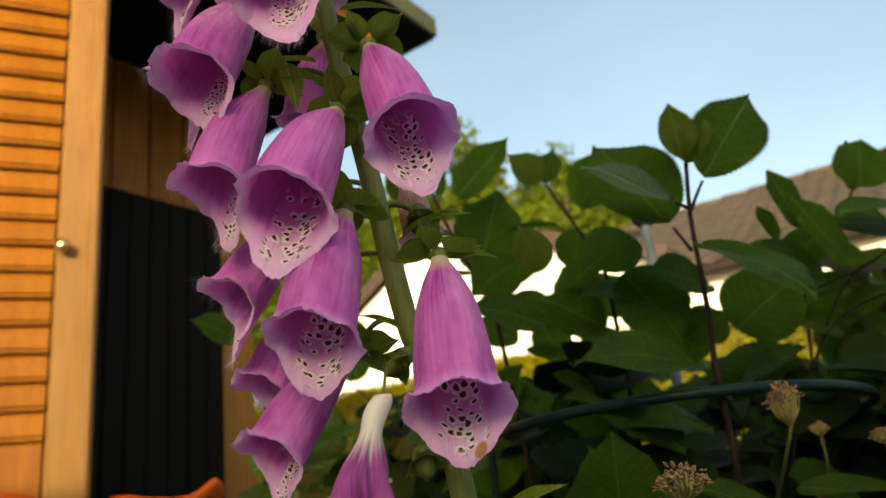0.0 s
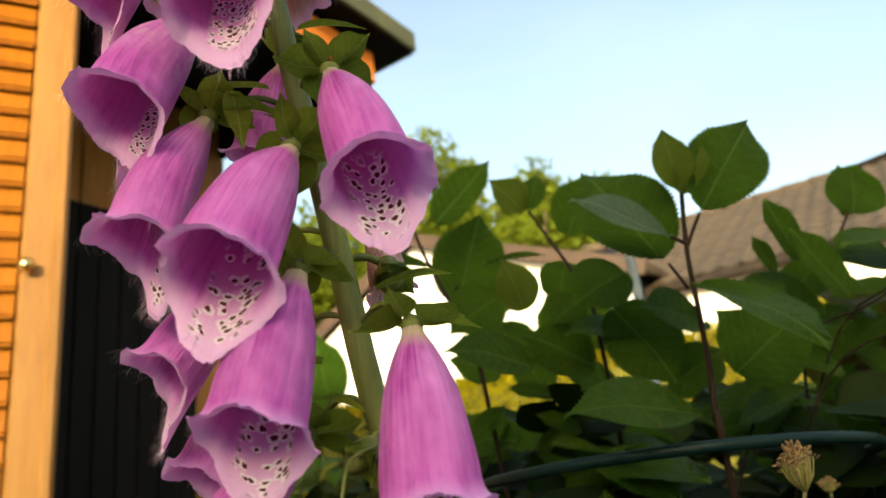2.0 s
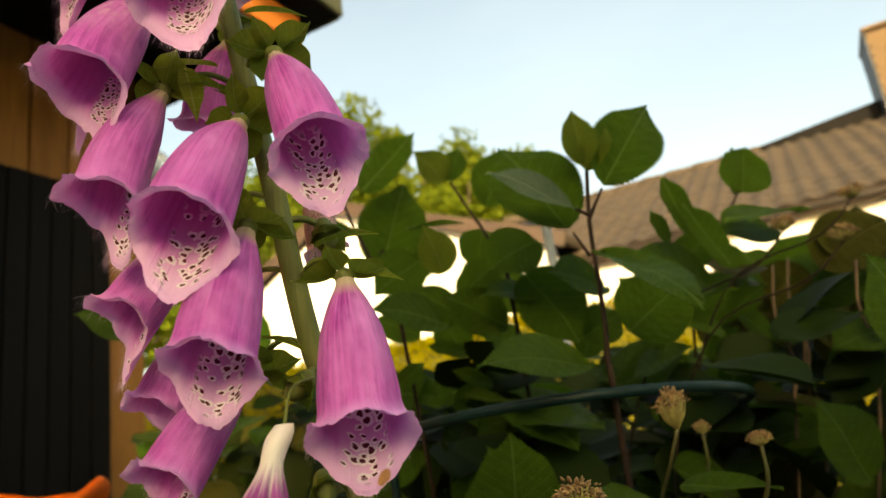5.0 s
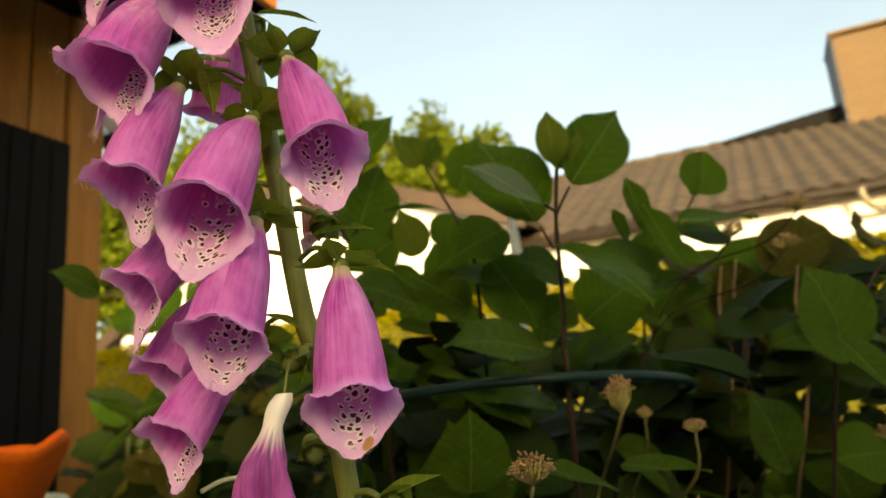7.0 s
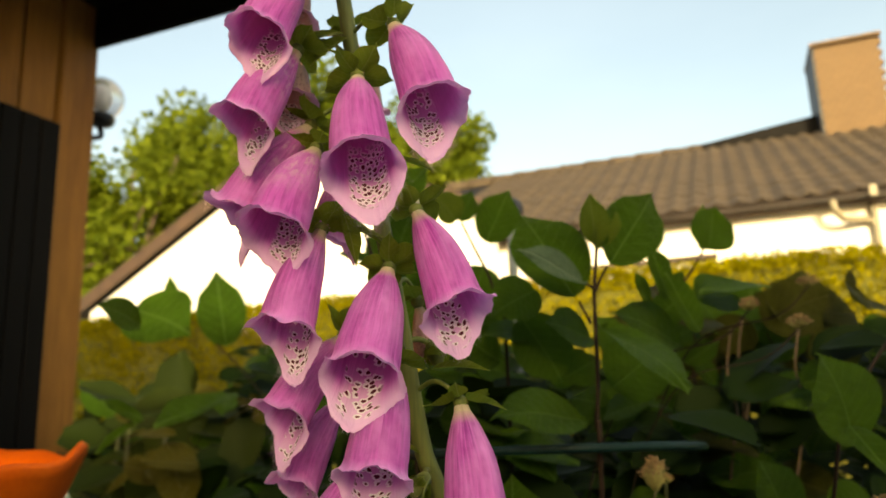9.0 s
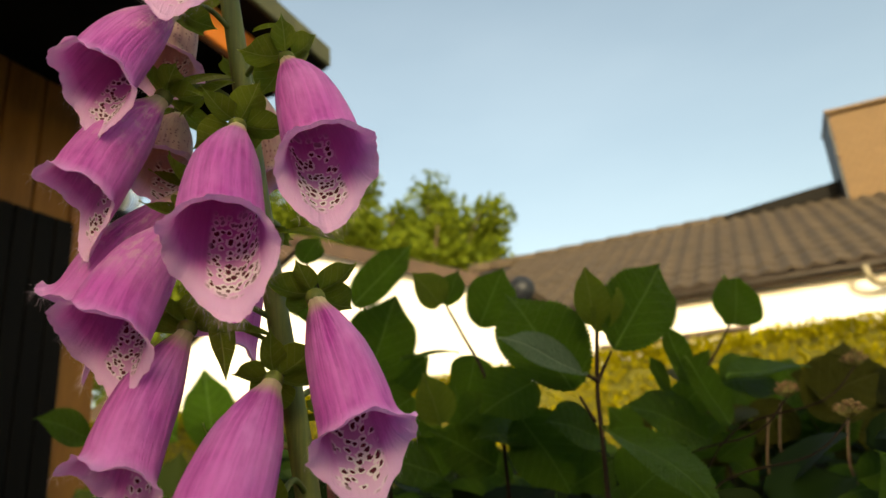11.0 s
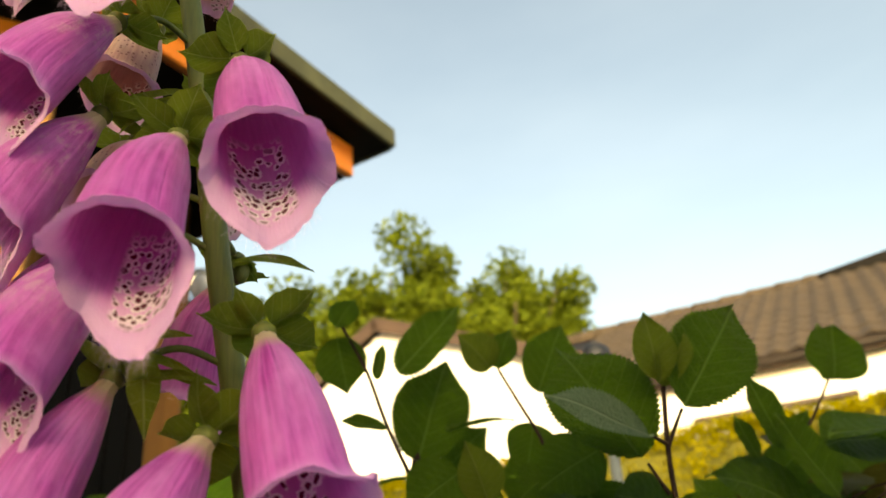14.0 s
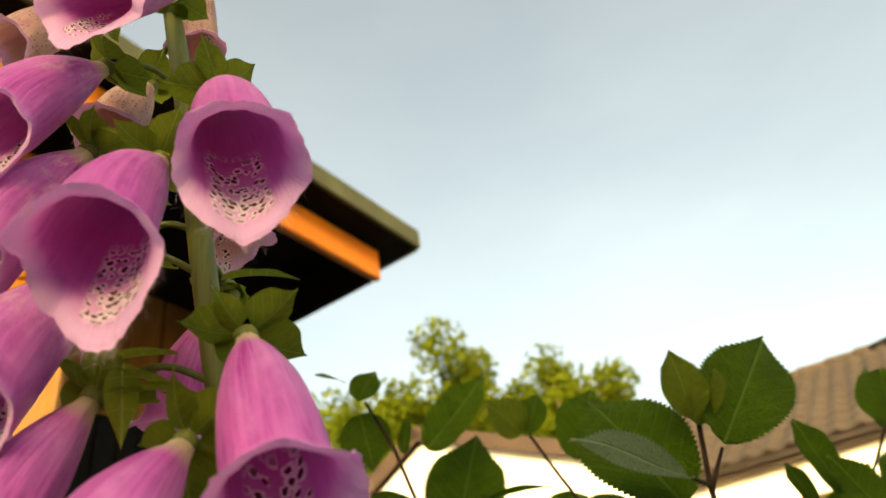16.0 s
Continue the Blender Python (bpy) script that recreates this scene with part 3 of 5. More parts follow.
part("roof", bm, SLATE, bung, "roof deck under the tiles", smooth=False)
hbox("eave_board", 0.03, 0.06, -2.4, 9.0, EAVE_Z - 0.11, EAVE_Z - 0.04, WOOD_EAVE, bung, "brown eave board")
hbox("soffit", 0.06, 0.22, -2.4, 9.0, EAVE_Z - 0.10, EAVE_Z - 0.08, WOOD_EAVE, bung, "brown soffit")
bm = bmesh.new()
prof = [(-0.06 * math.cos(a), -0.06 * math.sin(a)) for a in (math.pi * k / 8 for k in range(9))]
ends = [[bm.verts.new((-0.035 + du, v, EAVE_Z - 0.03 + dz)) for du, dz in prof] for v in (-2.4, 9.0)]
for k in range(8):
    bm.faces.new((ends[0][k], ends[0][k + 1], ends[1][k + 1], ends[1][k]))
bmesh.ops.solidify(bm, geom=bm.faces[:], thickness=0.006)
part("gutter", bm, GUTTER, bung, "brown half round gutter")
pipe = part("downpipe", tube(spline([(0.17, 1.29, EAVE_Z - 0.10), (0.17, 1.29, EAVE_Z - 0.6), (0.17, 1.29, 0.3)], 6), 0.034, 12), PIPE_GREY, bung, "grey tan downpipe")
part("swan_neck", tube(spline([(-0.035, 0.94, EAVE_Z - 0.07), (-0.03, 0.95, EAVE_Z - 0.17), (0.03, 1.02, EAVE_Z - 0.25), (0.10, 1.13, EAVE_Z - 0.26), (0.155, 1.23, EAVE_Z - 0.26), (0.17, 1.29, EAVE_Z - 0.31)], 6), 0.032, 12), PIPE_GREY, pipe)
hbox("gutter_bracket", -0.108, -0.096, 1.235, 1.30, EAVE_Z - 0.10, EAVE_Z + 0.01, PIPE_GREY, bung, "pale gutter bracket")
hbox("ledge", 0.10, 0.218, -1.58, -0.11, 2.36, 2.40, WOOD_EAVE, bung, "brown wooden wall ledge")
hbox("window", 0.20, 0.222, -0.35, 0.75, 1.2, 2.33, SLATE, bung, "dark window pane")

# chimney
hbox("chimney", RIDGE_U - 0.45, RIDGE_U + 0.42, 1.44, 2.22, 3.9, 5.78, MORTAR, bung, "tan brick chimney", 0.002)
hbox("chimney_side", RIDGE_U - 0.47, RIDGE_U + 0.44, 1.395, 1.425, 4.3, 5.82, SLATE, bung, "dark slate clad chimney side", 0.002)
hbox("chimney_cap", RIDGE_U - 0.50, RIDGE_U + 0.46, 1.38, 2.27, 5.81, 5.86, BRICK, bung, "tan chimney cap", 0.006)
bm = bmesh.new()
wedge = [[bm.verts.new((RIDGE_U - 0.12 + du, v, RIDGE_Z + z)) for v, z in ((-0.2, 0.04), (-0.2, -0.3), (1.40, -0.3), (1.40, 0.22))] for du in (0.0, 0.3)]
bm.faces.new(wedge[0])
bm.faces.new(wedge[1][::-1])
for k in range(4):
    bm.faces.new((wedge[0][k], wedge[1][k], wedge[1][(k + 1) % 4], wedge[0][(k + 1) % 4]))
bmesh.ops.recalc_face_normals(bm, faces=bm.faces[:])
part("ridge_saddle", bm, DARK, bung, "dark slate saddle behind the ridge", smooth=False)

# gable wing
wing = thing_at("gable_wing", frame_at(HU * 7.0), "white gable end with a brown tiled roof", "house")
PEAK_V, PEAK_Z, LV, LZ, RV, RZ = -4.9, 4.02, -8.1, 2.25, -2.1, 2.90
bm = bmesh.new()
ring = [(LV + 0.3, 0), (LV + 0.3, LZ + 0.12), (PEAK_V, PEAK_Z - 0.04), (RV - 0.2, RZ + 0.04), (RV - 0.2, 0)]
a = [bm.verts.new((0.0, v, z)) for v, z in ring]
b = [bm.verts.new((0.3, v, z)) for v, z in ring]
bm.faces.new(a)
bm.faces.new(b[::-1])
for k in range(5):
    bm.faces.new((a[k], a[(k + 1) % 5], b[(k + 1) % 5], b[k]))
bmesh.ops.recalc_face_normals(bm, faces=bm.faces[:])
part("wall", bm, PLASTER, wing, "white rendered gable wall", smooth=False)
for v0, z0 in ((LV, LZ), (RV, RZ)):
    length = math.hypot(PEAK_V - v0, PEAK_Z - z0)
    tilt = math.degrees(math.atan2(PEAK_Z - z0, PEAK_V - v0))
    m = Matrix.Translation(((5.0 - 0.12) / 2, (v0 + PEAK_V) / 2, (z0 + PEAK_Z) / 2 + 0.06)) @ Matrix.Rotation(radians(tilt), 4, "X")
    part("roof", box((5.12, length + 0.05, 0.07), 0.004, m), TILE, wing, "brown tiled roof slope", smooth=False)
    m = Matrix.Translation((-0.14, (v0 + PEAK_V) / 2, (z0 + PEAK_Z) / 2 + 0.03)) @ Matrix.Rotation(radians(tilt), 4, "X")
    part("barge_board", box((0.03, length + 0.08, 0.16), 0.004, m), WOOD_EAVE, wing, "reddish brown barge board", smooth=False)

# ---- hedge ----
hedge = thing_at("hedge", frame_at(HU * 5.2), "clipped golden green conifer hedge", "hedge")


def leaf_cloud(points, size, seed, flat=0.0):
    """Many small folded leaves, two triangles each, from (place, outward normal) pairs."""
    rng = np.random.default_rng(seed)
    verts, faces = [], []
    for p, n in points:
        d = Vector(rng.normal(size=3)) * (1 - flat) + Vector(n)
        d.normalize()
        side = d.cross(Vector(rng.normal(size=3))).normalized()
        s = size * rng.uniform(0.55, 1.35)
        up = d.cross(side)
        k = len(verts)
        verts += [p, p + d * s * 0.5 + side * s * 0.32, p + d * s, p + d * s * 0.5 - side * s * 0.32 + up * s * 0.15]
        faces += [(k, k + 1, k + 2), (k, k + 2, k + 3)]
    me = bpy.data.meshes.new("cloud")
    me.from_pydata([tuple(v) for v in verts], [], faces)
    return me


rng = np.random.default_rng(4)
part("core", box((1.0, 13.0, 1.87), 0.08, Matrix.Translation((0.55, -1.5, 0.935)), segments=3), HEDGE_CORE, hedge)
pts = []
for _ in range(110000):
    v, z = rng.uniform(-8, 4.5), rng.uniform(0.6, 1.94)
    if rng.random() < 0.62:
        bulge = 0.05 * noise.noise(Vector((v * 2.5, z * 2.5, 0)))
        pts.append((Vector((0.02 + bulge + rng.uniform(0, 0.06), v, z)), (-0.8, 0, 0.6)))
    else:
        top = 1.92 + 0.05 * noise.noise(Vector((v * 1.7, 3.0, 0))) + rng.uniform(-0.05, 0.03)
        pts.append((Vector((rng.uniform(0.02, 1.05), v, top)), (-0.3, 0, 1.0)))
me = leaf_cloud(pts, 0.036, 5, 0.3)
me.materials.append(HEDGE_LEAF)
ob = new("sprays", me)
ob.parent = hedge
tagged(ob, "golden green conifer sprays", kind="stuff")


# ---- trees ----
def tree(at, height, crown, seed, count=9000, leaf=0.16):
    rng = np.random.default_rng(seed)
    t = empty("tree", at, "leafy green deciduous tree behind the houses", "tree", "trees behind the houses")
    bm = tube([(0, 0, 0), (0.05, 0, height * 0.25), (-0.05, 0.1, height * 0.5), (0.1, 0, height * 0.85)], [0.22, 0.17, 0.12, 0.03], 12)
    part("trunk", bm, BARK, t)
    clumps = []
    for k in range(26):
        a, e = rng.uniform(0, 2 * math.pi), rng.uniform(-0.5, 0.85)
        rr = crown * rng.uniform(0.55, 1.0)
        base = Vector((0, 0, height - crown * 1.05))
        end = base + Vector((rr * math.cos(a) * math.cos(e), rr * math.sin(a) * math.cos(e), rr * math.sin(e) * 1.1))
        end.z = min(end.z, height * rng.uniform(0.9, 1.0))
        start = Vector((0, 0, height * rng.uniform(0.35, 0.6)))
        midp = (start + end) / 2 + Vector((0, 0, 0.25))
        part("limb", tube(spline([start, midp, end], 4), [0.06, 0.055, 0.05, 0.045, 0.04, 0.035, 0.03, 0.025, 0.012], 7), BARK, t)
        for _ in range(4):
            c = start.lerp(end, rng.uniform(0.55, 1.05)) + Vector(rng.normal(size=3)) * crown * 0.16
            clumps.append((c, crown * rng.uniform(0.13, 0.25)))
    pts = []
    for _ in range(count):
        c, r = clumps[int(rng.integers(len(clumps)))]
        d = Vector(rng.normal(size=3)).normalized()
        off = Vector(rng.normal(size=3)) * 0.62
        pts.append((c + off * r * min(1.0, 1.2 / off.length), d))
    me = leaf_cloud(pts, leaf, seed + 1)
    me.materials.append(TREE_LEAF)
    c = new("crown", me)
    c.parent = t
    return t


tree((-0.3, 16.0, 0), 8.8, 2.4, 11, 40000, 0.16)
tree((2.6, 17.0, 0), 9.05, 2.2, 12, 34000, 0.16)
tree((-2.9, 13.5, 0), 6.3, 2.2, 13, 20000, 0.14)
tree((-1.6, 16.5, 0), 8.2, 1.8, 14, 14000)

# ---- hydrangea ----
shrub = empty("hydrangea", (0.25, 0.75, 0.0), "dense dark green hydrangea shrub with toothed leaves", "shrub")


def leaf_mesh(name, material, width, fold, curl, seed, teeth=60, serrate=0.021, crinkle=0.008, belly=(0.48, 0.62)):
    """A toothed ovate leaf, from (0,0,0) to (0,1,0), with a pointed tip and a creased midrib."""
    a, b = belly
    point = 0.72 if serrate else 0.66
    peak = (a / (a + b)) ** a * (b / (a + b)) ** b
    bm = bmesh.new()
    rows = []
    for i in range(teeth + 1):
        t = i / teeth
        w = width * 0.5 * (t ** a * (1 - t) ** b * (1 - 0.7 * max(0.0, (t - point) / (1 - point)))) / peak * (1 + 0.06 * math.sin(7 * t + seed)) + (0.008 if t < 0.02 else 0)
        tooth = serrate * (1 if i % 2 else -0.35) * min(1, w * 9)
        row = []
        for side in (-1, -0.66, -0.33, 0, 0.33, 0.66, 1):
            x = side * (w + (tooth if abs(side) == 1 else 0))
            z = fold * abs(x) + curl * (t * t) - crinkle * math.sin(abs(side) * math.pi) * (0.5 + 0.5 * math.sin(t * 50 + abs(side)))
            z += (0.03 if crinkle else 0.0) * math.sin(5 * t + side * 2 + seed)
            row.append(bm.verts.new((x, t + (0.012 if abs(side) == 1 else 0), z)))
        rows.append(row)
    for a, b in zip(rows, rows[1:]):
        for k in range(6):
            bm.faces.new((a[k], a[k + 1], b[k + 1], b[k]))
    return mesh_of(name, bm, material)


def by_width(material, seed):
    return {w: leaf_mesh("leaf", material, w, 0.18, -0.14, seed + int(w * 100)) for w in (0.25, 0.32, 0.45, 0.6, 0.72, 0.85, 1.0)}


MESHES = by_width(LEAF, 1)
YOUNG = {w: leaf_mesh("leaf", LEAF_YOUNG, w, 0.38, -0.2, 2 + int(w * 100), crinkle=0.006) for w in (0.32, 0.45, 0.6, 0.72, 0.85)}
BACKS = by_width(LEAF_BACK, 3)
DULL = by_width(LEAF_DULL, 4)
OLIVE = by_width(LEAF_OLIVE, 5)


def place_leaf(base, tip, ratio, tilt, meshes, thing, name="leaf"):
    """One leaf from base to tip; tilt 0 faces the path, 1 lies flat."""
    base, tip = Vector(base), Vector(tip)
    d = tip - base
    size = d.length
    y = d.normalized()
    n = (Vector((0.0, -1.0, 0.0)) * (1 - abs(tilt)) + Vector((0, 0, 1)) * (tilt + 0.15)).normalized()
    z = (n - y * n.dot(y)).normalized()
    x = y.cross(z)
    m = Matrix((( *x,), (*y,), (*z,))).transposed().to_4x4() @ Matrix.Diagonal((size, size, size, 1))
    m.translation = base
    ob = new(name, meshes[min(meshes, key=lambda w: abs(w - ratio))])
    ob.parent = thing
    ob.matrix_basis = Matrix.Translation(thing.location).inverted() @ m
    return ob


def leaf(base, tip, ratio, tilt, tone=""):
    place_leaf(base, tip, ratio, tilt, {"young": YOUNG, "back": BACKS, "": MESHES}[tone], shrub)


leaf((0.119, 0.315, 1.091), (0.1445, 0.275, 1.063), 0.60, 0.75)
leaf((0.111, 0.329, 1.045), (0.061, 0.310, 1.053), 0.60, 0.50)
leaf((0.143, 0.360, 1.060), (0.172, 0.350, 1.083), 1.00, 0.20)
leaf((0.069, 0.330, 0.983), (0.070, 0.320, 1.018), 0.90, 0.20)
leaf((0.247, 0.300, 1.028), (0.229, 0.290, 1.072), 0.85, 0.10)
leaf((0.225, 0.280, 1.037), (0.233, 0.250, 1.010), 0.45, 0.60)
leaf((0.132, 0.310, 0.990), (0.163, 0.290, 0.991), 0.50, 0.70)
leaf((0.247, 0.360, 0.976), (0.228, 0.350, 1.016), 0.70, 0.20)
leaf((0.109, 0.260, 0.986), (0.082, 0.250, 1.000), 0.50, 0.60)
leaf((0.075, 0.360, 0.962), (0.065, 0.340, 1.012), 0.85, 0.20)
leaf((0.288, 0.330, 0.985), (0.296, 0.310, 0.940), 0.60, 0.30)
leaf((0.277, 0.400, 1.124), (0.220, 0.380, 1.126), 0.50, 0.60)
leaf((-0.105, 0.830, 1.126), (-0.117, 0.810, 1.207), 0.55, 0.00)
leaf((-0.177, 0.930, 1.172), (-0.185, 0.930, 1.226), 0.30, 0.00)
leaf((-0.217, 0.900, 1.179), (-0.151, 0.840, 1.150), 0.80, 0.20)
leaf((-0.088, 0.750, 1.070), (-0.155, 0.690, 1.054), 0.50, 0.60)
leaf((0.049, 0.400, 1.118), (0.023, 0.390, 1.101), 0.85, 0.10)
leaf((0.058, 0.385, 1.079), (0.021, 0.360, 1.089), 0.60, 0.35)
leaf((0.098, 0.430, 1.081), (0.063, 0.420, 1.102), 0.72, 0.15)
leaf((0.096, 0.430, 1.118), (0.078, 0.420, 1.106), 0.85, 0.10)
leaf((0.108, 0.410, 1.107), (0.131, 0.400, 1.066), 0.85, 0.10)
leaf((0.167, 0.400, 1.073), (0.177, 0.400, 1.054), 0.60, 0.10)
leaf((0.222, 0.420, 1.061), (0.193, 0.410, 1.076), 0.50, 0.20)
leaf((0.223, 0.440, 1.044), (0.181, 0.430, 1.058), 0.30, 0.50)
leaf((0.138, 0.420, 1.068), (0.164, 0.420, 1.081), 0.85, 0.10)
leaf((0.199, 0.420, 1.100), (0.225, 0.410, 1.122), 0.60, 0.10)
leaf((0.076, 0.440, 1.068), (0.052, 0.440, 1.078), 0.45, 0.30)
leaf((0.086, 0.440, 1.048), (0.065, 0.440, 1.062), 0.45, 0.30)
leaf((0.225, 0.440, 1.029), (0.247, 0.430, 1.057), 0.60, 0.20)
leaf((0.248, 0.460, 1.077), (0.271, 0.450, 1.093), 0.60, 0.30)
leaf((0.232, 0.460, 1.093), (0.251, 0.450, 1.102), 0.72, 0.30)
leaf((0.277, 0.480, 1.092), (0.259, 0.470, 1.122), 0.45, 0.30)
leaf((0.286, 0.480, 1.062), (0.259, 0.470, 1.083), 0.60, 0.30)
leaf((0.247, 0.500, 1.055), (0.269, 0.490, 1.073), 0.60, 0.20)
leaf((0.158, 0.440, 1.040), (0.185, 0.430, 1.048), 0.50, 0.40)
leaf((0.027, 0.420, 1.050), (0.046, 0.420, 1.066), 0.50, 0.20)
leaf((0.093, 0.420, 1.036), (0.067, 0.400, 1.046), 0.50, 0.50)
leaf((0.053, 0.500, 1.093), (0.023, 0.490, 1.106), 0.72, 0.20)
leaf((0.083, 0.520, 1.109), (0.049, 0.510, 1.127), 0.60, 0.20)
leaf((0.102, 0.530, 1.109), (0.094, 0.520, 1.145), 0.72, 0.10)
leaf((0.130, 0.530, 1.106), (0.118, 0.520, 1.138), 0.85, 0.10)
leaf((0.125, 0.500, 1.073), (0.093, 0.490, 1.090), 0.72, 0.30)
leaf((0.085, 0.530, 1.079), (0.069, 0.520, 1.111), 0.72, 0.10)
leaf((0.153, 0.500, 1.081), (0.133, 0.490, 1.104), 0.85, 0.10)
leaf((0.155, 0.480, 1.063), (0.165, 0.470, 1.089), 0.72, 0.10)
leaf((0.215, 0.500, 1.089), (0.195, 0.490, 1.116), 0.72, 0.10)
leaf((0.250, 0.520, 1.090), (0.266, 0.510, 1.122), 0.72, 0.10)
leaf((0.310, 0.540, 1.112), (0.294, 0.530, 1.146), 0.60, 0.20)
leaf((0.321, 0.520, 1.106), (0.300, 0.510, 1.130), 0.85, 0.20)
leaf((0.273, 0.540, 1.083), (0.299, 0.530, 1.107), 0.72, 0.20)
leaf((0.334, 0.550, 1.078), (0.315, 0.540, 1.103), 0.72, 0.20)
leaf((0.283, 0.550, 1.136), (0.303, 0.540, 1.161), 0.50, 0.10)
leaf((-0.136, 0.500, 1.115), (-0.154, 0.470, 1.126), 0.60, 0.20)
leaf((0.0228, 0.460, 1.1826), (0.0598, 0.457, 1.2242), 0.45, 0.10)
leaf((0.0308, 0.490, 1.1375), (0.0513, 0.480, 1.1950), 0.72, 0.10)
leaf((0.0490, 0.520, 1.1367), (0.0745, 0.510, 1.1592), 0.72, 0.15)
leaf((0.081, 0.430, 1.145), (0.045, 0.410, 1.145), 0.25, 0.80)
leaf((-0.008, 0.400, 1.192), (0.002, 0.400, 1.207), 0.85, 0.10)
leaf((-0.013, 0.400, 1.202), (-0.025, 0.390, 1.206), 0.32, 0.40)
leaf((-0.009, 0.420, 1.193), (-0.004, 0.420, 1.164), 0.85, 0.10)
leaf((0.011, 0.420, 1.169), (0.015, 0.420, 1.189), 0.32, 0.00)
leaf((0.015, 0.420, 1.144), (-0.005, 0.410, 1.149), 0.45, 0.30)
leaf((0.027, 0.420, 1.118), (0.006, 0.400, 1.118), 0.25, 0.90)
leaf((0.0722, 0.430, 1.1738), (0.0573, 0.420, 1.1916), 0.85, 0.10, "young")
leaf((0.0750, 0.430, 1.1737), (0.0851, 0.430, 1.1960), 0.60, 0.00)
leaf((0.1036, 0.470, 1.1688), (0.1208, 0.460, 1.2060), 0.72, 0.10)
leaf((0.095, 0.450, 1.147), (0.088, 0.450, 1.121), 1.00, 0.10)
leaf((0.115, 0.400, 1.123), (0.084, 0.390, 1.108), 0.85, 0.20)
leaf((0.056, 0.360, 1.099), (0.049, 0.350, 1.121), 0.72, 0.05, "young")
leaf((0.1141, 0.335, 1.1086), (0.0915, 0.345, 1.1602), 0.66, 0.10)
leaf((0.116, 0.325, 1.115), (0.077, 0.300, 1.130), 0.32, 0.25, "back")
leaf((0.131, 0.324, 1.125), (0.164, 0.3266, 1.1675), 0.60, 0.05)
leaf((0.123, 0.326, 1.136), (0.123, 0.321, 1.163), 0.55, 0.00, "young")
leaf((0.125, 0.328, 1.134), (0.139, 0.324, 1.156), 0.45, 0.00, "young")
leaf((0.123, 0.325, 1.134), (0.127, 0.322, 1.150), 0.32, 0.00, "young")
leaf((0.123, 0.325, 1.134), (0.132, 0.322, 1.152), 0.32, 0.00, "young")
leaf((0.200, 0.390, 1.115), (0.191, 0.385, 1.149), 0.45, 0.05)
leaf((0.191, 0.400, 1.113), (0.186, 0.400, 1.134), 0.50, 0.05)
leaf((0.213, 0.380, 1.092), (0.198, 0.380, 1.131), 0.45, 0.10)
leaf((0.217, 0.410, 1.088), (0.167, 0.390, 1.110), 0.60, 0.30)
leaf((0.302, 0.500, 1.171), (0.316, 0.500, 1.209), 1.00, 0.00)
leaf((0.303, 0.510, 1.173), (0.312, 0.510, 1.214), 0.32, 0.00)
leaf((0.267, 0.420, 1.122), (0.227, 0.400, 1.120), 0.72, 0.30)
leaf((0.150, 0.400, 1.092), (0.117, 0.380, 1.102), 0.72, 0.30)
leaf((0.119, 0.420, 1.095), (0.082, 0.400, 1.099), 0.60, 0.50)


def twig(points, radius=0.0016, material=None):
    pts = spline(points, 5)
    end = pts[-1]
    if len(points) > 3:
        pts = spline([*points, (end.x + (0.25 - end.x) * 0.15, end.y + 0.08, 0.75), (0.25 + (end.x - 0.25) * 0.5, 0.75 + (end.y - 0.75) * 0.3, 0.02)], 5)
    n = len(pts)
    world_part("stem", tube(pts, [radius * (0.75 + 0.5 * k / n) for k in range(n)], 8), material or TWIG, shrub)


twig([(0.127, 0.330, 1.139), (0.123, 0.330, 1.109), (0.122, 0.330, 1.083), (0.121, 0.330, 1.060), (0.119, 0.330, 1.041), (0.119, 0.330, 1.015)], 0.0013)
twig([(-0.006, 0.420, 1.199), (0.006, 0.420, 1.174), (0.015, 0.420, 1.146), (0.025, 0.420, 1.121), (0.035, 0.420, 1.096)], 0.0011)
twig([(0.076, 0.430, 1.173), (0.085, 0.430, 1.154), (0.094, 0.430, 1.135), (0.098, 0.430, 1.115), (0.103, 0.430, 1.092)], 0.0011)
twig([(0.035, 0.490, 1.134), (0.040, 0.490, 1.117), (0.043, 0.490, 1.102)], 0.0008)
twig([(0.335, 0.330, 1.109), (0.307, 0.330, 1.085), (0.285, 0.330, 1.062), (0.261, 0.330, 1.028)], 0.0011)
twig([(0.299, 0.500, 1.172), (0.285, 0.500, 1.153), (0.268, 0.500, 1.133), (0.246, 0.500, 1.104)], 0.0011)
twig([(-0.113, 0.800, 1.127), (-0.074, 0.800, 1.083), (-0.043, 0.800, 1.046)], 0.0008)
twig([(0.132, 0.330, 1.125), (0.127, 0.330, 1.117), (0.123, 0.330, 1.110)], 0.0008)
twig([(0.116, 0.335, 1.106), (0.120, 0.335, 1.098), (0.122, 0.335, 1.094)], 0.0008)
twig([(0.116, 0.326, 1.115), (0.119, 0.326, 1.113), (0.122, 0.326, 1.111)], 0.0008)

# leaves that fill the shrub: the nearest one by one, the rest joined
def leaf_matrix(base, tip, tilt):
    base, tip = Vector(base), Vector(tip)
    d = tip - base
    y = d.normalized()
    n = (Vector((0.0, -1.0, 0.0)) * (1 - abs(tilt)) + Vector((0, 0, 1)) * (tilt + 0.15)).normalized()
    z = (n - y * n.dot(y)).normalized()
    m = Matrix(((*y.cross(z),), (*y,), (*z,))).transposed().to_4x4() @ Matrix.Diagonal((d.length, d.length, d.length, 1))
    m.translation = base
    return m


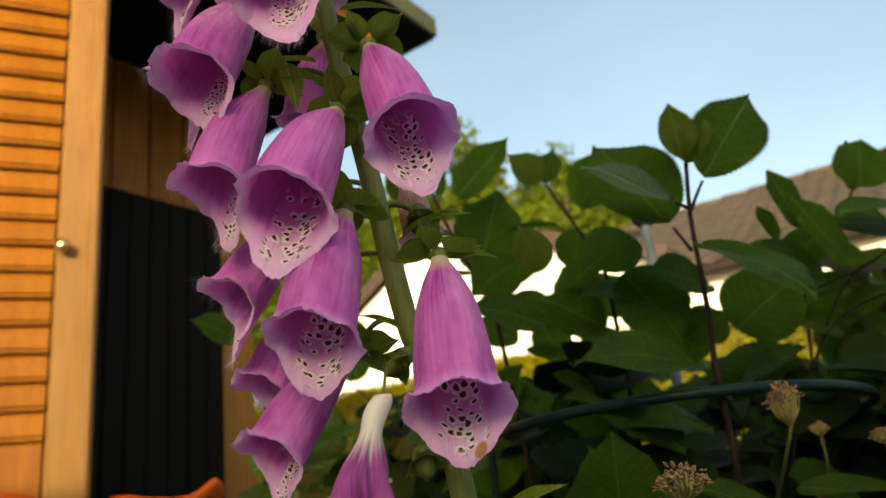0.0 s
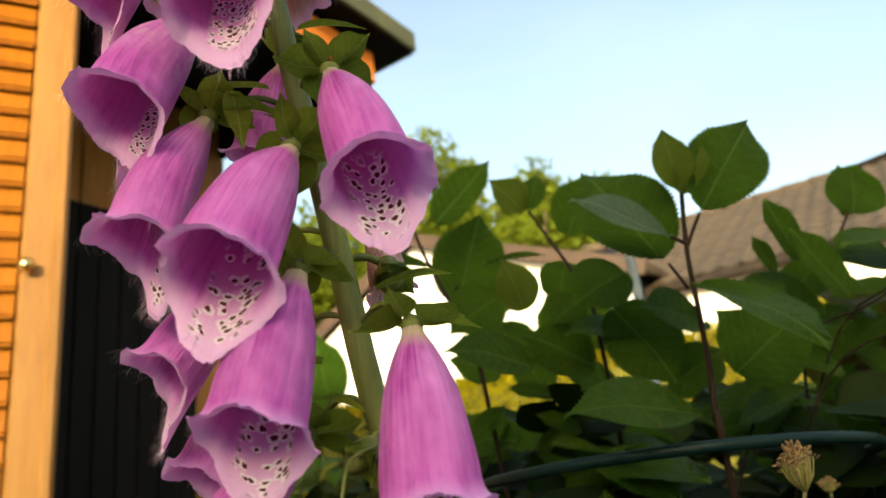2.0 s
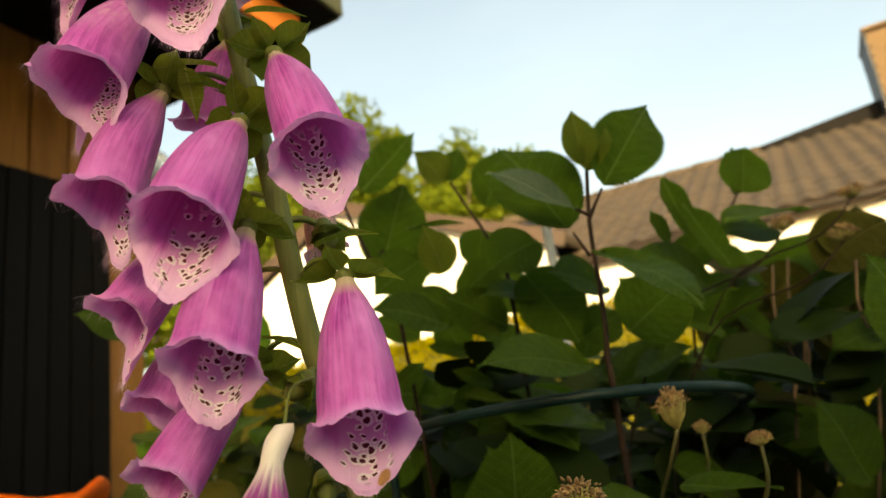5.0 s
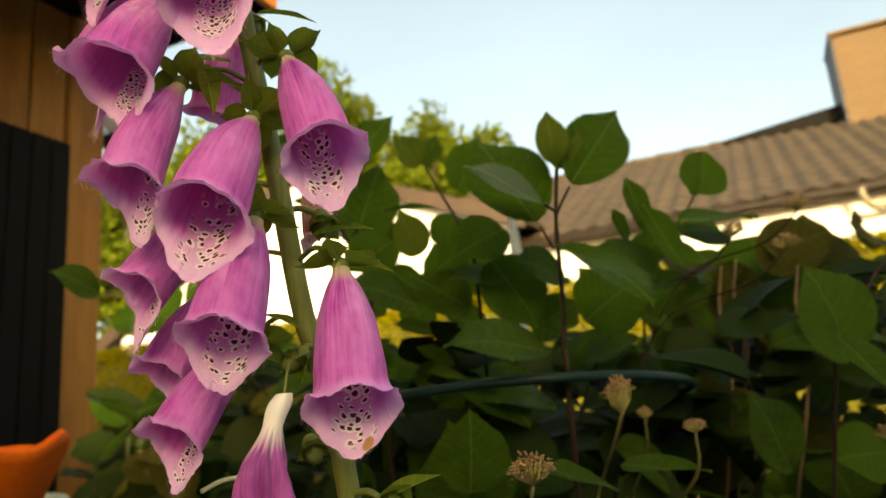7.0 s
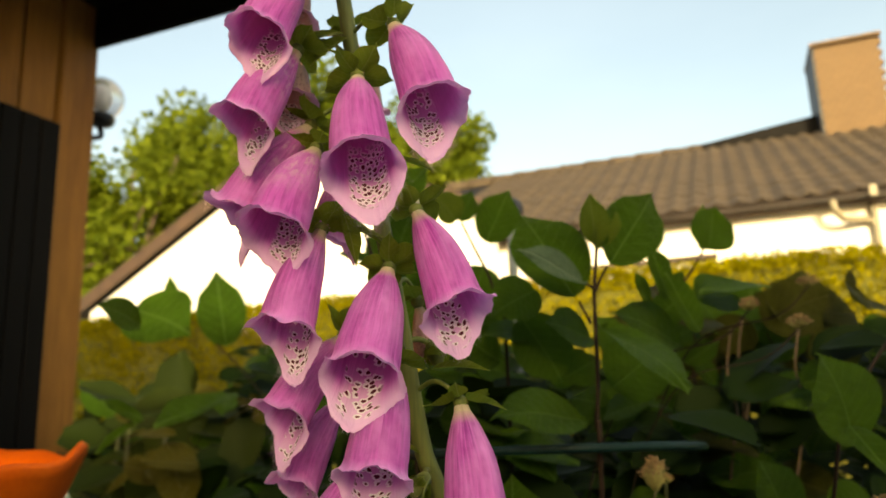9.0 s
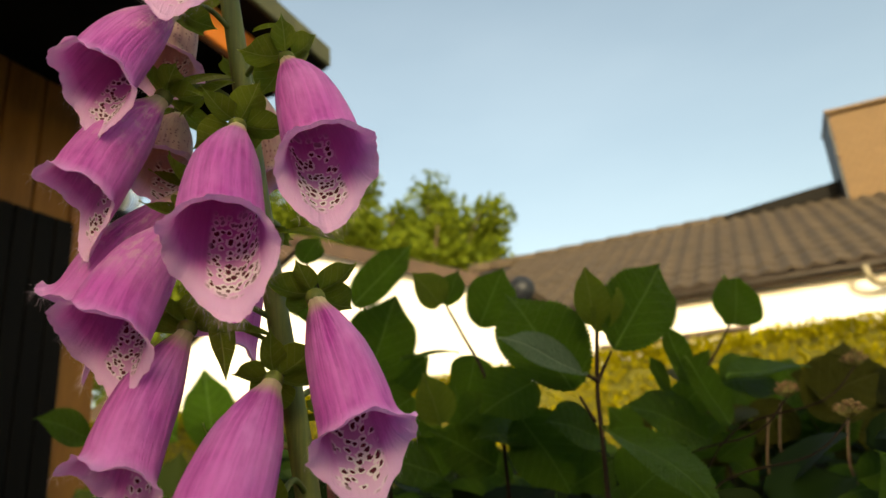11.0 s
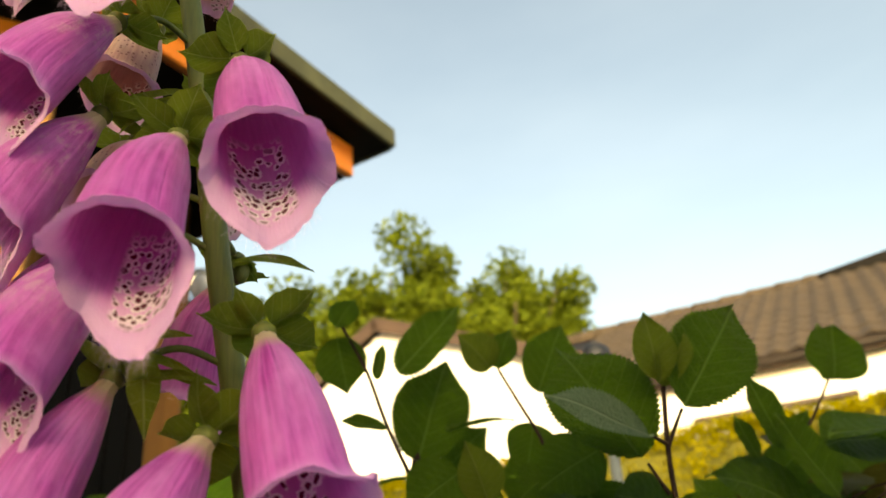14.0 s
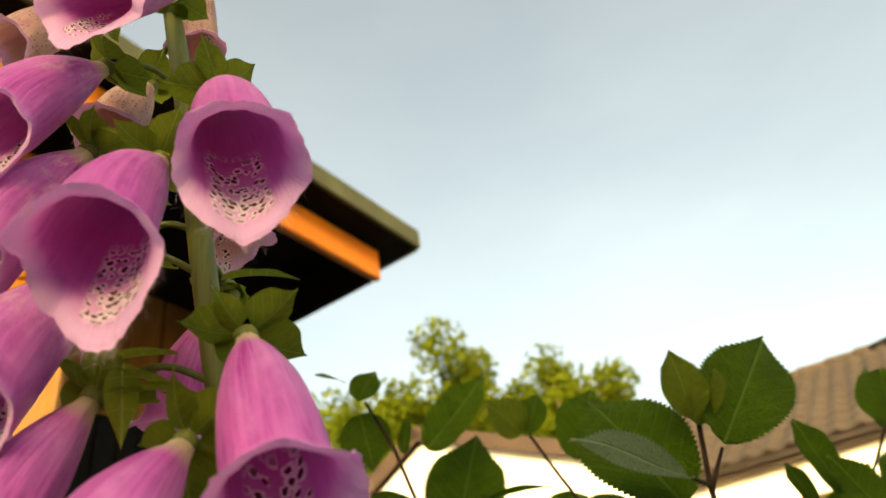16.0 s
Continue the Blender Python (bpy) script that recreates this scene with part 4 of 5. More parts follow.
def joined_leaves(name, matrices, source, material, thing, label):
    """Many copies of one leaf form in one mesh."""
    co = np.array([v.co[:] for v in source.vertices])
    polys = [tuple(p.vertices) for p in source.polygons]
    verts, faces = [], []
    for m in matrices:
        k = len(verts)
        a = np.array(m)
        verts += [tuple(p) for p in co @ a[:3, :3].T + a[:3, 3]]
        faces += [tuple(i + k for i in p) for p in polys]
    me = bpy.data.meshes.new(name)
    me.from_pydata(verts, [], faces)
    me.materials.append(material)
    for p in me.polygons:
        p.use_smooth = True
    ob = new(name, me)
    keep(ob, thing)
    return tagged(ob, label, kind="stuff")


SIMPLE = leaf_mesh("simple_leaf", LEAF, 0.72, 0.2, -0.14, 77, 16, 0.012)
# the shrub's inner shade is put into this colour, well below LEAF
SHADE_LEAF = clump_leaf("shade toned shrub leaf", (0.003, 0.009, 0.0005), (0.010, 0.024, 0.001), 0.2)
rng = np.random.default_rng(21)
rest = []
count = 0
for _ in range(3900):
    y = 0.40 + 1.05 * rng.random() ** 1.25
    x = rng.uniform(max(-0.12, 0.07 - 0.4 * (y - 0.4)), 0.22 + 0.95 * y)
    top = 1.005 + 0.105 * y + (0.03 if x > 0.1 + 0.45 * y else 0.0) + 0.04 * noise.noise(Vector((x * 6, y * 6, 0)))
    z = top - (0.06 * rng.random() if rng.random() < 0.42 else 0.05 + 0.40 * rng.random())
    if z > 1.0 and noise.noise(Vector((x * 14 / (0.4 + y), 1.5 * y, (z - 1.0) * 14 / (0.4 + y) + 5))) > 0.02:
        continue
    a = rng.uniform(0, 2 * math.pi)
    size = rng.uniform(0.036, 0.062)
    d = Vector((math.cos(a), 0.6 * math.sin(a) - 0.25, rng.uniform(-0.55, 0.4))).normalized() * size
    tilt = rng.uniform(0.15, 0.9)
    if y < 0.62 and z > 0.9 and count < 200:
        place_leaf((x, y, z), Vector((x, y, z)) + d, rng.choice([0.6, 0.72, 0.85]), tilt, OLIVE if x > 0.22 and rng.random() < 0.4 else MESHES, shrub)
        count += 1
    else:
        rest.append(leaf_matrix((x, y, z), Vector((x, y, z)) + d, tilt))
for _ in range(1000):
    a, rr = rng.uniform(0, 2 * math.pi), 0.55 * rng.random() ** 0.5
    x, y = 0.62 + rr * math.cos(a), 0.95 + rr * math.sin(a)
    if x < 0.24 + 0.95 * y and y < 1.46:
        continue
    z = 1.1 - 0.35 * rr - 0.6 * rng.random() ** 1.5
    d = Vector((rng.normal(), rng.normal(), rng.normal() * 0.6)).normalized() * rng.uniform(0.05, 0.08)
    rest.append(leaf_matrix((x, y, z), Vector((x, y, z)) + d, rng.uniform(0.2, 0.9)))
for _ in range(64):
    p = Vector((rng.uniform(0.27, 0.47), rng.uniform(0.47, 0.66), 0.0))
    p.z = 1.135 - 0.5 * max(0.0, 0.30 - p.x) - 0.10 * rng.random() ** 1.3
    d = Vector((rng.normal(), -0.3 + 0.4 * rng.normal(), rng.uniform(-0.8, 0.4))).normalized() * rng.uniform(0.034, 0.052)
    place_leaf(p, p + d, rng.choice([0.72, 0.85, 1.0]), rng.uniform(0.1, 0.6), OLIVE if rng.random() < 0.75 else MESHES, shrub)
for x, y, z in ((0.262, 0.42, 1.098), (0.292, 0.45, 1.108), (0.331, 0.44, 1.100), (0.304, 0.47, 1.066)):
    twig([(x, y, z), (x - 0.004, y + 0.004, z - 0.03), (x + 0.004, y + 0.01, z - 0.06), (x, y + 0.02, z - 0.10)], 0.0010, TWIG_TAN)
joined_leaves("leaf_mass", rest, SIMPLE, SHADE_LEAF, shrub, "dense hydrangea leaves toned dark for shade")
for _ in range(20):
    x, y = rng.uniform(-0.05, 0.9), rng.uniform(0.5, 1.1)
    twig([(x, y, 1.03 + 0.05 * rng.random()), (x + rng.uniform(-0.02, 0.02), y, 0.95)], 0.0011)

# dry flower heads
def dry_head(x, y, z, size=0.012, lean=0.0, tall=0.0):
    """Many short stalks fan up from the end of a stem and carry crumbling florets; tall draws the fan out into a cup."""
    rng = np.random.default_rng(int(x * 1000) + 7)
    base = Vector((x, y, z))
    stem = spline([(x, y, z - size * (0.55 + 0.6 * tall)), (x + 0.3 * lean + 0.002 * math.sin(x * 90), y + 0.008, z - 0.02), (x + 0.9 * lean - 0.008 + 0.016 * ((x * 37) % 1), y + 0.05, z - 0.05 + 0.2 * abs(lean)), (x + 1.2 * lean - 0.01, y + 0.08, z - 0.13), (x + lean, y + 0.12, z - 0.3)], 5)
    head = world_part("dry_flower_head", tube(stem, [(0.0006 if lean else 0.0008) * (0.8 + 0.3 * k / len(stem)) for k in range(len(stem))], 8), TWIG if lean else TWIG_GREEN, shrub, "brown dried flower head")
    foot = base - Vector((0, 0, size * (0.6 + 0.6 * tall)))
    florets, stalks = bmesh.new(), bmesh.new()
    for k in range(46):
        d = Vector(rng.normal(size=3)).normalized()
        d.z = abs(d.z) * (0.75 + 0.35 * tall) - 0.12
        p = base + Vector((d.x * (1 - 0.2 * tall), d.y * (1 - 0.2 * tall), d.z)) * size * rng.uniform(0.72, 1.05)
        tube([foot, foot.lerp(p, 0.5) + Vector((d.x, d.y, 0)) * size * 0.18, p], [size * 0.055, size * 0.04, size * 0.035], 5, stalks)
        turn = d.to_track_quat("Z", "Y").to_matrix().to_4x4()
        for _ in range(4):
            off = Vector(rng.normal(size=3)) * size * 0.09
            bmesh.ops.create_icosphere(florets, subdivisions=1, radius=size * rng.uniform(0.045, 0.10), matrix=Matrix.Translation(p + off) @ turn @ Matrix.Diagonal((1, rng.uniform(0.5, 1.0), rng.uniform(1.2, 2.2), 1)))
    for name, bm, material, label in (("seed_head", florets, DRYHEAD, "crumbling brown florets"), ("stalk_fan", stalks, STALKS, "fan of thin yellow green stalks")):
        m = tagged(part(name, bm, material, None, label), kind="stuff")
        m.parent = head
        m.matrix_parent_inverse = head.matrix_world.inverted()


bpy.context.view_layer.update()
dry_head(0.1253, 0.285, 1.0205, 0.0068, 0.0, 1.0)
dry_head(0.0625, 0.205, 1.000, 0.0066)
dry_head(0.132, 0.243, 0.979, 0.0048, 0.0, 0.3)
dry_head(0.1492, 0.272, 1.0057, 0.0042)
dry_head(0.1597, 0.340, 1.0115, 0.0038, 0.0, 0.3)
dry_head(0.285, 0.33, 0.992, 0.0074, 0.03)
dry_head(0.279, 0.36, 1.121, 0.0062, -0.06)
dry_head(0.236, 0.36, 1.107, 0.0062, -0.06)
dry_head(0.253, 0.34, 1.094, 0.0068, -0.06)

# support ring, leaning a little towards the path
RING_X, RING_Y, RING_Z, RING_R = 0.119, 0.418, 1.0226, 0.0965


def ring_at(a, wide=0.0):
    c, d = (RING_R + wide) * math.cos(a), (RING_R + wide) * math.sin(a)
    return Vector((RING_X + c, RING_Y + d, RING_Z - 0.0206 * c - 0.0792 * d))


hoop = empty("plant_support", (RING_X, RING_Y, 0), "dark green coated wire half ring holding up the hydrangea", "plant support")
world_part("ring", tube([ring_at(radians(172 + 206 * k / 72)) for k in range(73)], 0.0024, 12), WIRE, hoop)
for a in (172, 378):
    p = ring_at(radians(a))
    world_part("leg", tube([(p.x, p.y, 0.0), (p.x, p.y, p.z - 0.004), p], 0.0022, 10), WIRE, hoop)

# dull leafy plant by the timber house
bush = empty("leafy_plant", (-0.35, 1.25, 0), "straggly yellow green leafy plant by the timber wall", "plant")
rng = np.random.default_rng(31)
for _ in range(170):
    y = rng.uniform(0.85, 1.9)
    x = rng.uniform(-0.25 * y, -0.05 * y)
    z = 0.70 + 0.36 * rng.random() + 0.02 * y
    d = Vector((rng.normal(), rng.normal() * 0.5, rng.normal() * 0.7)).normalized() * rng.uniform(0.04, 0.09)
    place_leaf((x, y, z), Vector((x, y, z)) + d, rng.choice([0.32, 0.45, 0.6]), rng.uniform(0.1, 0.9), DULL if rng.random() < 0.65 else MESHES, bush)
# low leaves, with the shade under the plant painted as a darker leaf colour
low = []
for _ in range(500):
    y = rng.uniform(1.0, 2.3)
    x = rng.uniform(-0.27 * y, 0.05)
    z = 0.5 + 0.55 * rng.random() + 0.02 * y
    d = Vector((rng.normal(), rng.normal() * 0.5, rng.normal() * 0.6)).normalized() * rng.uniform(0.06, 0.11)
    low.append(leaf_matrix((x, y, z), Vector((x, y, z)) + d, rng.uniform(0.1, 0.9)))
joined_leaves("leaf_mass", low, SIMPLE, clump_leaf("shade toned low leaf", (0.006, 0.015, 0.002), (0.024, 0.034, 0.005), 0.15), bush, "low leaves toned dark for shade")
for _ in range(16):
    y = rng.uniform(0.9, 1.8)
    x = rng.uniform(-0.25 * y, -0.05 * y)
    world_part("stem", tube(spline([(-0.35, 1.25, 0), ((x - 0.35) / 2, (y + 1.25) / 2, 0.5), (x, y, rng.uniform(0.9, 1.03))], 5), 0.003, 7), TWIG_GREEN, bush)

# ---- foxglove ----
fox = empty("foxglove", (0.07, 0.20, 0), "tall pink foxglove in bloom with spotted hanging bells", "flower")
STEM_PTS = [(0.085, 0.205, 0.0), (0.06, 0.20, 0.4), (0.03, 0.192, 0.8), (0.0105, 0.187, 1.0), (0.001, 0.187, 1.045), (-0.005, 0.187, 1.084), (-0.013, 0.187, 1.132), (-0.021, 0.187, 1.188), (-0.0255, 0.187, 1.215), (-0.031, 0.187, 1.25), (-0.036, 0.187, 1.29)]
sp = spline(STEM_PTS, 8)
world_part("stem", tube(sp, [0.0041 - 0.0017 * min(1, max(0, (p.z - 0.3) / 0.95)) - 0.0008 * max(0, (p.z - 1.2) / 0.1) for p in sp], 16), STEM, fox, "downy pale green flower stem")


def stem_at(z):
    for a, b in zip(sp, sp[1:]):
        if a.z <= z <= b.z:
            return a.lerp(b, (z - a.z) / (b.z - a.z))
    return sp[-1].copy()


PROFILE = [(0, 0.22), (0.04, 0.25), (0.09, 0.36), (0.15, 0.47), (0.22, 0.58), (0.32, 0.72), (0.42, 0.80), (0.55, 0.87), (0.65, 0.91)]


def profile(s, table):
    for (a, ra), (b, rb) in zip(table, table[1:]):
        if s <= b:
            return ra + (rb - ra) * (s - a) / (b - a)
    return table[-1][1]


def mouth_curve(steps=40, bend=1.0, turn=1.42):
    """How far the flaring mouth goes outwards and onwards, from 0 to 1 along it: a long rounded bend out to the brim."""
    out, on = [0.0], [0.0]
    for i in range(steps):
        q = min(1.0, (i + 0.5) / steps / bend)
        angle = turn * q * q * (3 - 2 * q)
        out.append(out[-1] + math.sin(angle))
        on.append(on[-1] + math.cos(angle))
    return [o / out[-1] for o in out], [o / max(on) for o in on]


MOUTH_OUT, MOUTH_ON = mouth_curve()


def along_mouth(table, q):
    k = min(len(table) - 2, int(q * (len(table) - 1)))
    return table[k] + (table[k + 1] - table[k]) * (q * (len(table) - 1) - k)


def petal_shell(neck, mouth, radius, seed, inner=False, lip=0.21, flare=1.0, roll=0.0):
    """The bell: a bent flaring tube whose upper rim is short and whose lower lip is long."""
    rng = np.random.default_rng(seed)
    T, M = Vector(neck), Vector(mouth)
    axis = (M - T)
    L = axis.length
    ax = axis.normalized()
    up = Vector((0, -0.25, 1))
    D = (up - ax * up.dot(ax)).normalized()
    D = Matrix.Rotation(radians(roll), 3, ax) @ D
    E = ax.cross(D)
    ctrl = (T + M) / 2 + D * L * 0.10
    ph = rng.uniform(0, 6.28, 4)
    bm = bmesh.new()
    uvl = bm.loops.layers.uv.new("uv")
    ns, nt = 44, 120
    grid = []
    thin = 0.00045 if inner else 0.0
    for i in range(ns + 1):
        s = i / ns
        s = 1 - (1 - s) ** 1.6
        q = max(0.0, (s - 0.64) / 0.36)
        a = 0.80 * min(s, 0.64) / 0.64 + 0.20 * along_mouth(MOUTH_ON, q)
        C = T * (1 - a) ** 2 + ctrl * 2 * a * (1 - a) + M * a * a
        row = []
        for k in range(nt):
            th = 2 * math.pi * k / nt
            c, sn = math.cos(th), math.sin(th)
            e = s ** 3
            lobes = 0.03 * math.cos(5 * th + math.pi) + 0.012 * math.sin(3 * th + ph[0]) + 0.005 * math.sin(13 * th + ph[1])
            tongue = min(1.0, max(0.0, (-c - 0.28) / 0.68))
            along = L * (0.02 * c * s * s + e * (lip * tongue * tongue * (3 - 2 * tongue) + lobes) - 0.02 * e * max(0, c))
            r = radius * (profile(min(s, 0.64), PROFILE) + (1.29 * flare - 0.906) * (1 - 0.5 * tongue) * along_mouth(MOUTH_OUT, q)) * (1 + 0.012 * math.sin(9 * th + ph[3]) * (1 - s) + e * (0.03 * math.sin(3 * th + ph[1]) + 0.035 * math.cos(5 * th + math.pi)))
            r *= (1 - 0.10 * tongue * e)
            r += 0.05 * radius * e * noise.noise(Vector((math.cos(th) * 2.2, math.sin(th) * 2.2, seed * 3.1))) + 0.02 * radius * noise.noise(Vector((math.cos(th) * 4, math.sin(th) * 4, s * 3 + seed)))
            edge = max(0.0, (s - 0.88) / 0.12) ** 2
            r += radius * edge * (0.05 * noise.noise(Vector((math.cos(th) * 6, math.sin(th) * 6, seed * 1.7))) + 0.026 * noise.noise(Vector((math.cos(th) * 14, math.sin(th) * 14, seed * 2.3))))
            along += radius * edge * (0.09 * noise.noise(Vector((math.cos(th) * 2.6, math.sin(th) * 2.6, seed * 4.1))) + 0.045 * noise.noise(Vector((math.cos(th) * 12, math.sin(th) * 12, seed * 5.3))))
            r -= thin * (1 if s < 0.985 else 0.1)
            row.append(bm.verts.new(C + ax * along + (D * c + E * sn) * r))
        grid.append(row)
    for i in range(ns):
        for k in range(nt):
            f = bm.faces.new((grid[i][k], grid[i][(k + 1) % nt], grid[i + 1][(k + 1) % nt], grid[i + 1][k]))
            for lo, (kk, ii) in zip(f.loops, ((k, i), (k + 1, i), (k + 1, i + 1), (k, i + 1))):
                s = ii / ns
                lo[uvl].uv = (kk / nt, 1 - (1 - s) ** 1.6)
    rim = [v.co.copy() for v in grid[-1]]
    return bm, rim, ax, D, E


SEPALS = {w: leaf_mesh("sepal", SEPAL, w * 1.3, 0.38, 0.30, 9, 20, 0.0, 0.012, (0.36, 1.0)) for w in (0.5, 0.75)}


def hairs(points, outward, seed, length, count):
    rng = np.random.default_rng(seed)
    verts, faces = [], []
    for _ in range(count):
        p = points[int(rng.integers(len(points)))]
        d = (outward + Vector(rng.normal(size=3)) * 0.6).normalized() * length * rng.uniform(0.4, 1.2)
        w = Vector(rng.normal(size=3)).normalized() * 0.000016
        k = len(verts)
        m = p + d * 0.6 + Vector((0, 0, -0.0002))
        verts += [p - w, p + w, m + w * 0.7, m - w * 0.7, p + d + Vector((0, 0, -0.0006))]
        faces += [(k, k + 1, k + 2, k + 3), (k + 3, k + 2, k + 4)]
    me = bpy.data.meshes.new("hairs")
    me.from_pydata([tuple(v) for v in verts], [], faces)
    me.materials.append(HAIR)
    return me


def bell(neck, mouth, radius, seed, tone="pink", lip=0.21, calyx=True, flare=1.02, roll=0.0):
    outer, inner = {"pink": (PETAL, THROAT), "pale": (PETAL_PALE, THROAT_PALE), "stained": (PETAL, THROAT_STAINED), "dense": (PETAL, THROAT_DENSE), "mottled": (PETAL_MOTTLED, THROAT_DENSE), "dry": (PETAL_DRY, PETAL_DRY)}[tone]
    bm, rim, ax, D, E = petal_shell(neck, mouth, radius, seed, False, lip, flare, roll)
    name = {"pink": "bell", "pale": "bell", "stained": "bell", "dense": "bell", "mottled": "bell", "dry": "withered_bell"}[tone]
    ob = world_part(name, bm, outer, fox, {"pink": "pink bell flower with a pale rim", "pale": "pale fading pink bell flower", "stained": "pink bell flower with a small brown stain", "dense": "pink bell flower with a thickly spotted throat", "mottled": "pink bell flower mottled white near its neck", "dry": "withered magenta bell with a white neck"}[tone])
    bm, *_ = petal_shell(neck, mouth, radius, seed, True, lip, flare, roll)
    th = part("throat", bm, inner, None, "spotted pale throat")
    keep_inv = Matrix.Translation(fox.location).inverted()
    th.parent = ob
    th.matrix_parent_inverse = keep_inv.inverted() @ keep_inv
    me = hairs(rim[24:96] if lip < 0.3 else rim + rim[36:84] * 3, ax, seed, 0.0014 if lip < 0.3 else 0.003, 110 if lip < 0.3 else 240)
    h = new("hairs", me)
    h.parent = ob
    tagged(h, "fine pale hairs", kind="stuff")
    if not calyx:
        return ob
    T = Vector(neck)
    s0 = stem_at(min(1.28, T.z + 0.004))
    back = T - ax * 0.003
    ped = spline([s0, s0.lerp(back, 0.5) + Vector((0, 0, 0.004)), back], 6)
    world_part("pedicel", tube(ped, 0.0007, 9), STEM, fox)
    bm = bmesh.new()
    bmesh.ops.create_uvsphere(bm, u_segments=16, v_segments=10, radius=0.0022, matrix=Matrix.Translation(T - ax * 0.0010))
    world_part("calyx_cup", bm, STEM, fox)
    rng = np.random.default_rng(seed + 50)
    for k in range(5):
        a = 2 * math.pi * k / 5 + rng.uniform(-0.2, 0.2) + 0.3
        out = (D * math.cos(a) + E * math.sin(a))
        tip = T + out * rng.uniform(0.0085, 0.0120) + ax * rng.uniform(-0.006, 0.003)
        base = T - ax * 0.0022 + out * 0.0015
        place_sepal(base, tip, ax, 0.75 if k else 0.5)
    return ob


def place_sepal(base, tip, facing, width):
    d = tip - base
    y = d.normalized()
    n = -facing
    z = (n - y * n.dot(y)).normalized()
    x = y.cross(z)
    size = d.length
    m = Matrix(((*x,), (*y,), (*z,))).transposed().to_4x4() @ Matrix.Diagonal((size, size, size, 1))
    m.translation = base
    ob = new("sepal", SEPALS[width])
    ob.parent = fox
    ob.matrix_basis = Matrix.Translation(fox.location).inverted() @ m


bpy.context.view_layer.update()
bell((-0.0006, 0.1731, 1.1101), (0.0078, 0.1621, 1.0795), 0.0086, 1, lip=0.29, flare=1.02, roll=12)
bell((0.0107, 0.1745, 1.0541), (0.0116, 0.1644, 1.0210), 0.0092, 2, "stained", lip=0.29, flare=0.95, roll=1)
bell((-0.0099, 0.1717, 1.0924), (-0.0193, 0.1543, 1.0620), 0.0095, 3, lip=0.28, flare=0.90, roll=-13)
bell((-0.0093, 0.1699, 1.0661), (-0.0160, 0.1610, 1.0367), 0.0091, 4, lip=0.29, flare=0.92, roll=-15)
bell((-0.0284, 0.1784, 1.1052), (-0.0379, 0.1693, 1.0746), 0.0083, 5, lip=0.32, flare=1.00, roll=18)
bell((-0.0301, 0.1765, 1.1293), (-0.0413, 0.1661, 1.1014), 0.0094, 6, "mottled", lip=0.25, flare=0.95, roll=8)
bell((-0.0316, 0.1869, 1.1407), (-0.0521, 0.1863, 1.1113), 0.0088, 7, "mottled", lip=0.31, flare=1.05, roll=5)
bell((-0.0215, 0.1922, 1.0754), (-0.0385, 0.1828, 1.0515), 0.0080, 8, lip=0.34, flare=1.00, roll=15)
bell((-0.0211, 0.2049, 1.0571), (-0.0349, 0.1942, 1.0319), 0.0074, 9, lip=0.20, flare=0.95, roll=27)
bell((-0.0143, 0.1935, 1.0384), (-0.0294, 0.1784, 1.0148), 0.0078, 10, lip=0.22, flare=0.95, roll=20)
bell((-0.0179, 0.1704, 1.1500), (-0.0186, 0.1529, 1.1166), 0.0094, 11, "dense", lip=0.33, flare=0.95, roll=22)
bell((-0.0066, 0.1710, 1.1685), (0.0019, 0.1581, 1.1362), 0.0092, 12, "dense", lip=0.33, flare=0.98, roll=2)
bell((-0.0360, 0.1765, 1.1605), (-0.0497, 0.1722, 1.1345), 0.0090, 13, "mottled", lip=0.35, flare=0.90, roll=0)
bell((-0.0342, 0.1734, 1.1827), (-0.0463, 0.1623, 1.1563), 0.0086, 14, "mottled", lip=0.27, flare=0.92, roll=0)
bell((-0.0233, 0.1793, 1.2144), (-0.0292, 0.1556, 1.1831), 0.0084, 15, "dense", lip=0.30, flare=1.05, roll=-10)
bell((-0.0156, 0.2030, 1.1340), (-0.0229, 0.2080, 1.1095), 0.0088, 16)
bell((-0.0349, 0.1980, 1.2029), (-0.0384, 0.1900, 1.1774), 0.0075, 17, "pale")
bell((-0.0362, 0.1980, 1.1684), (-0.0378, 0.1900, 1.1480), 0.0075, 18, "pale")
bell((-0.0235, 0.2000, 1.2510), (-0.0250, 0.2050, 1.2233), 0.0070, 19, "pale")
bell((-0.0185, 0.2000, 1.1800), (-0.0120, 0.2050, 1.1530), 0.0066, 20, "pale")
bell((0.0030, 0.1960, 1.0860), (0.0055, 0.1990, 1.0690), 0.0050, 21, "pale")
bell((-0.0520, 0.1950, 1.2330), (-0.0670, 0.1880, 1.2120), 0.0075, 23, "pale")


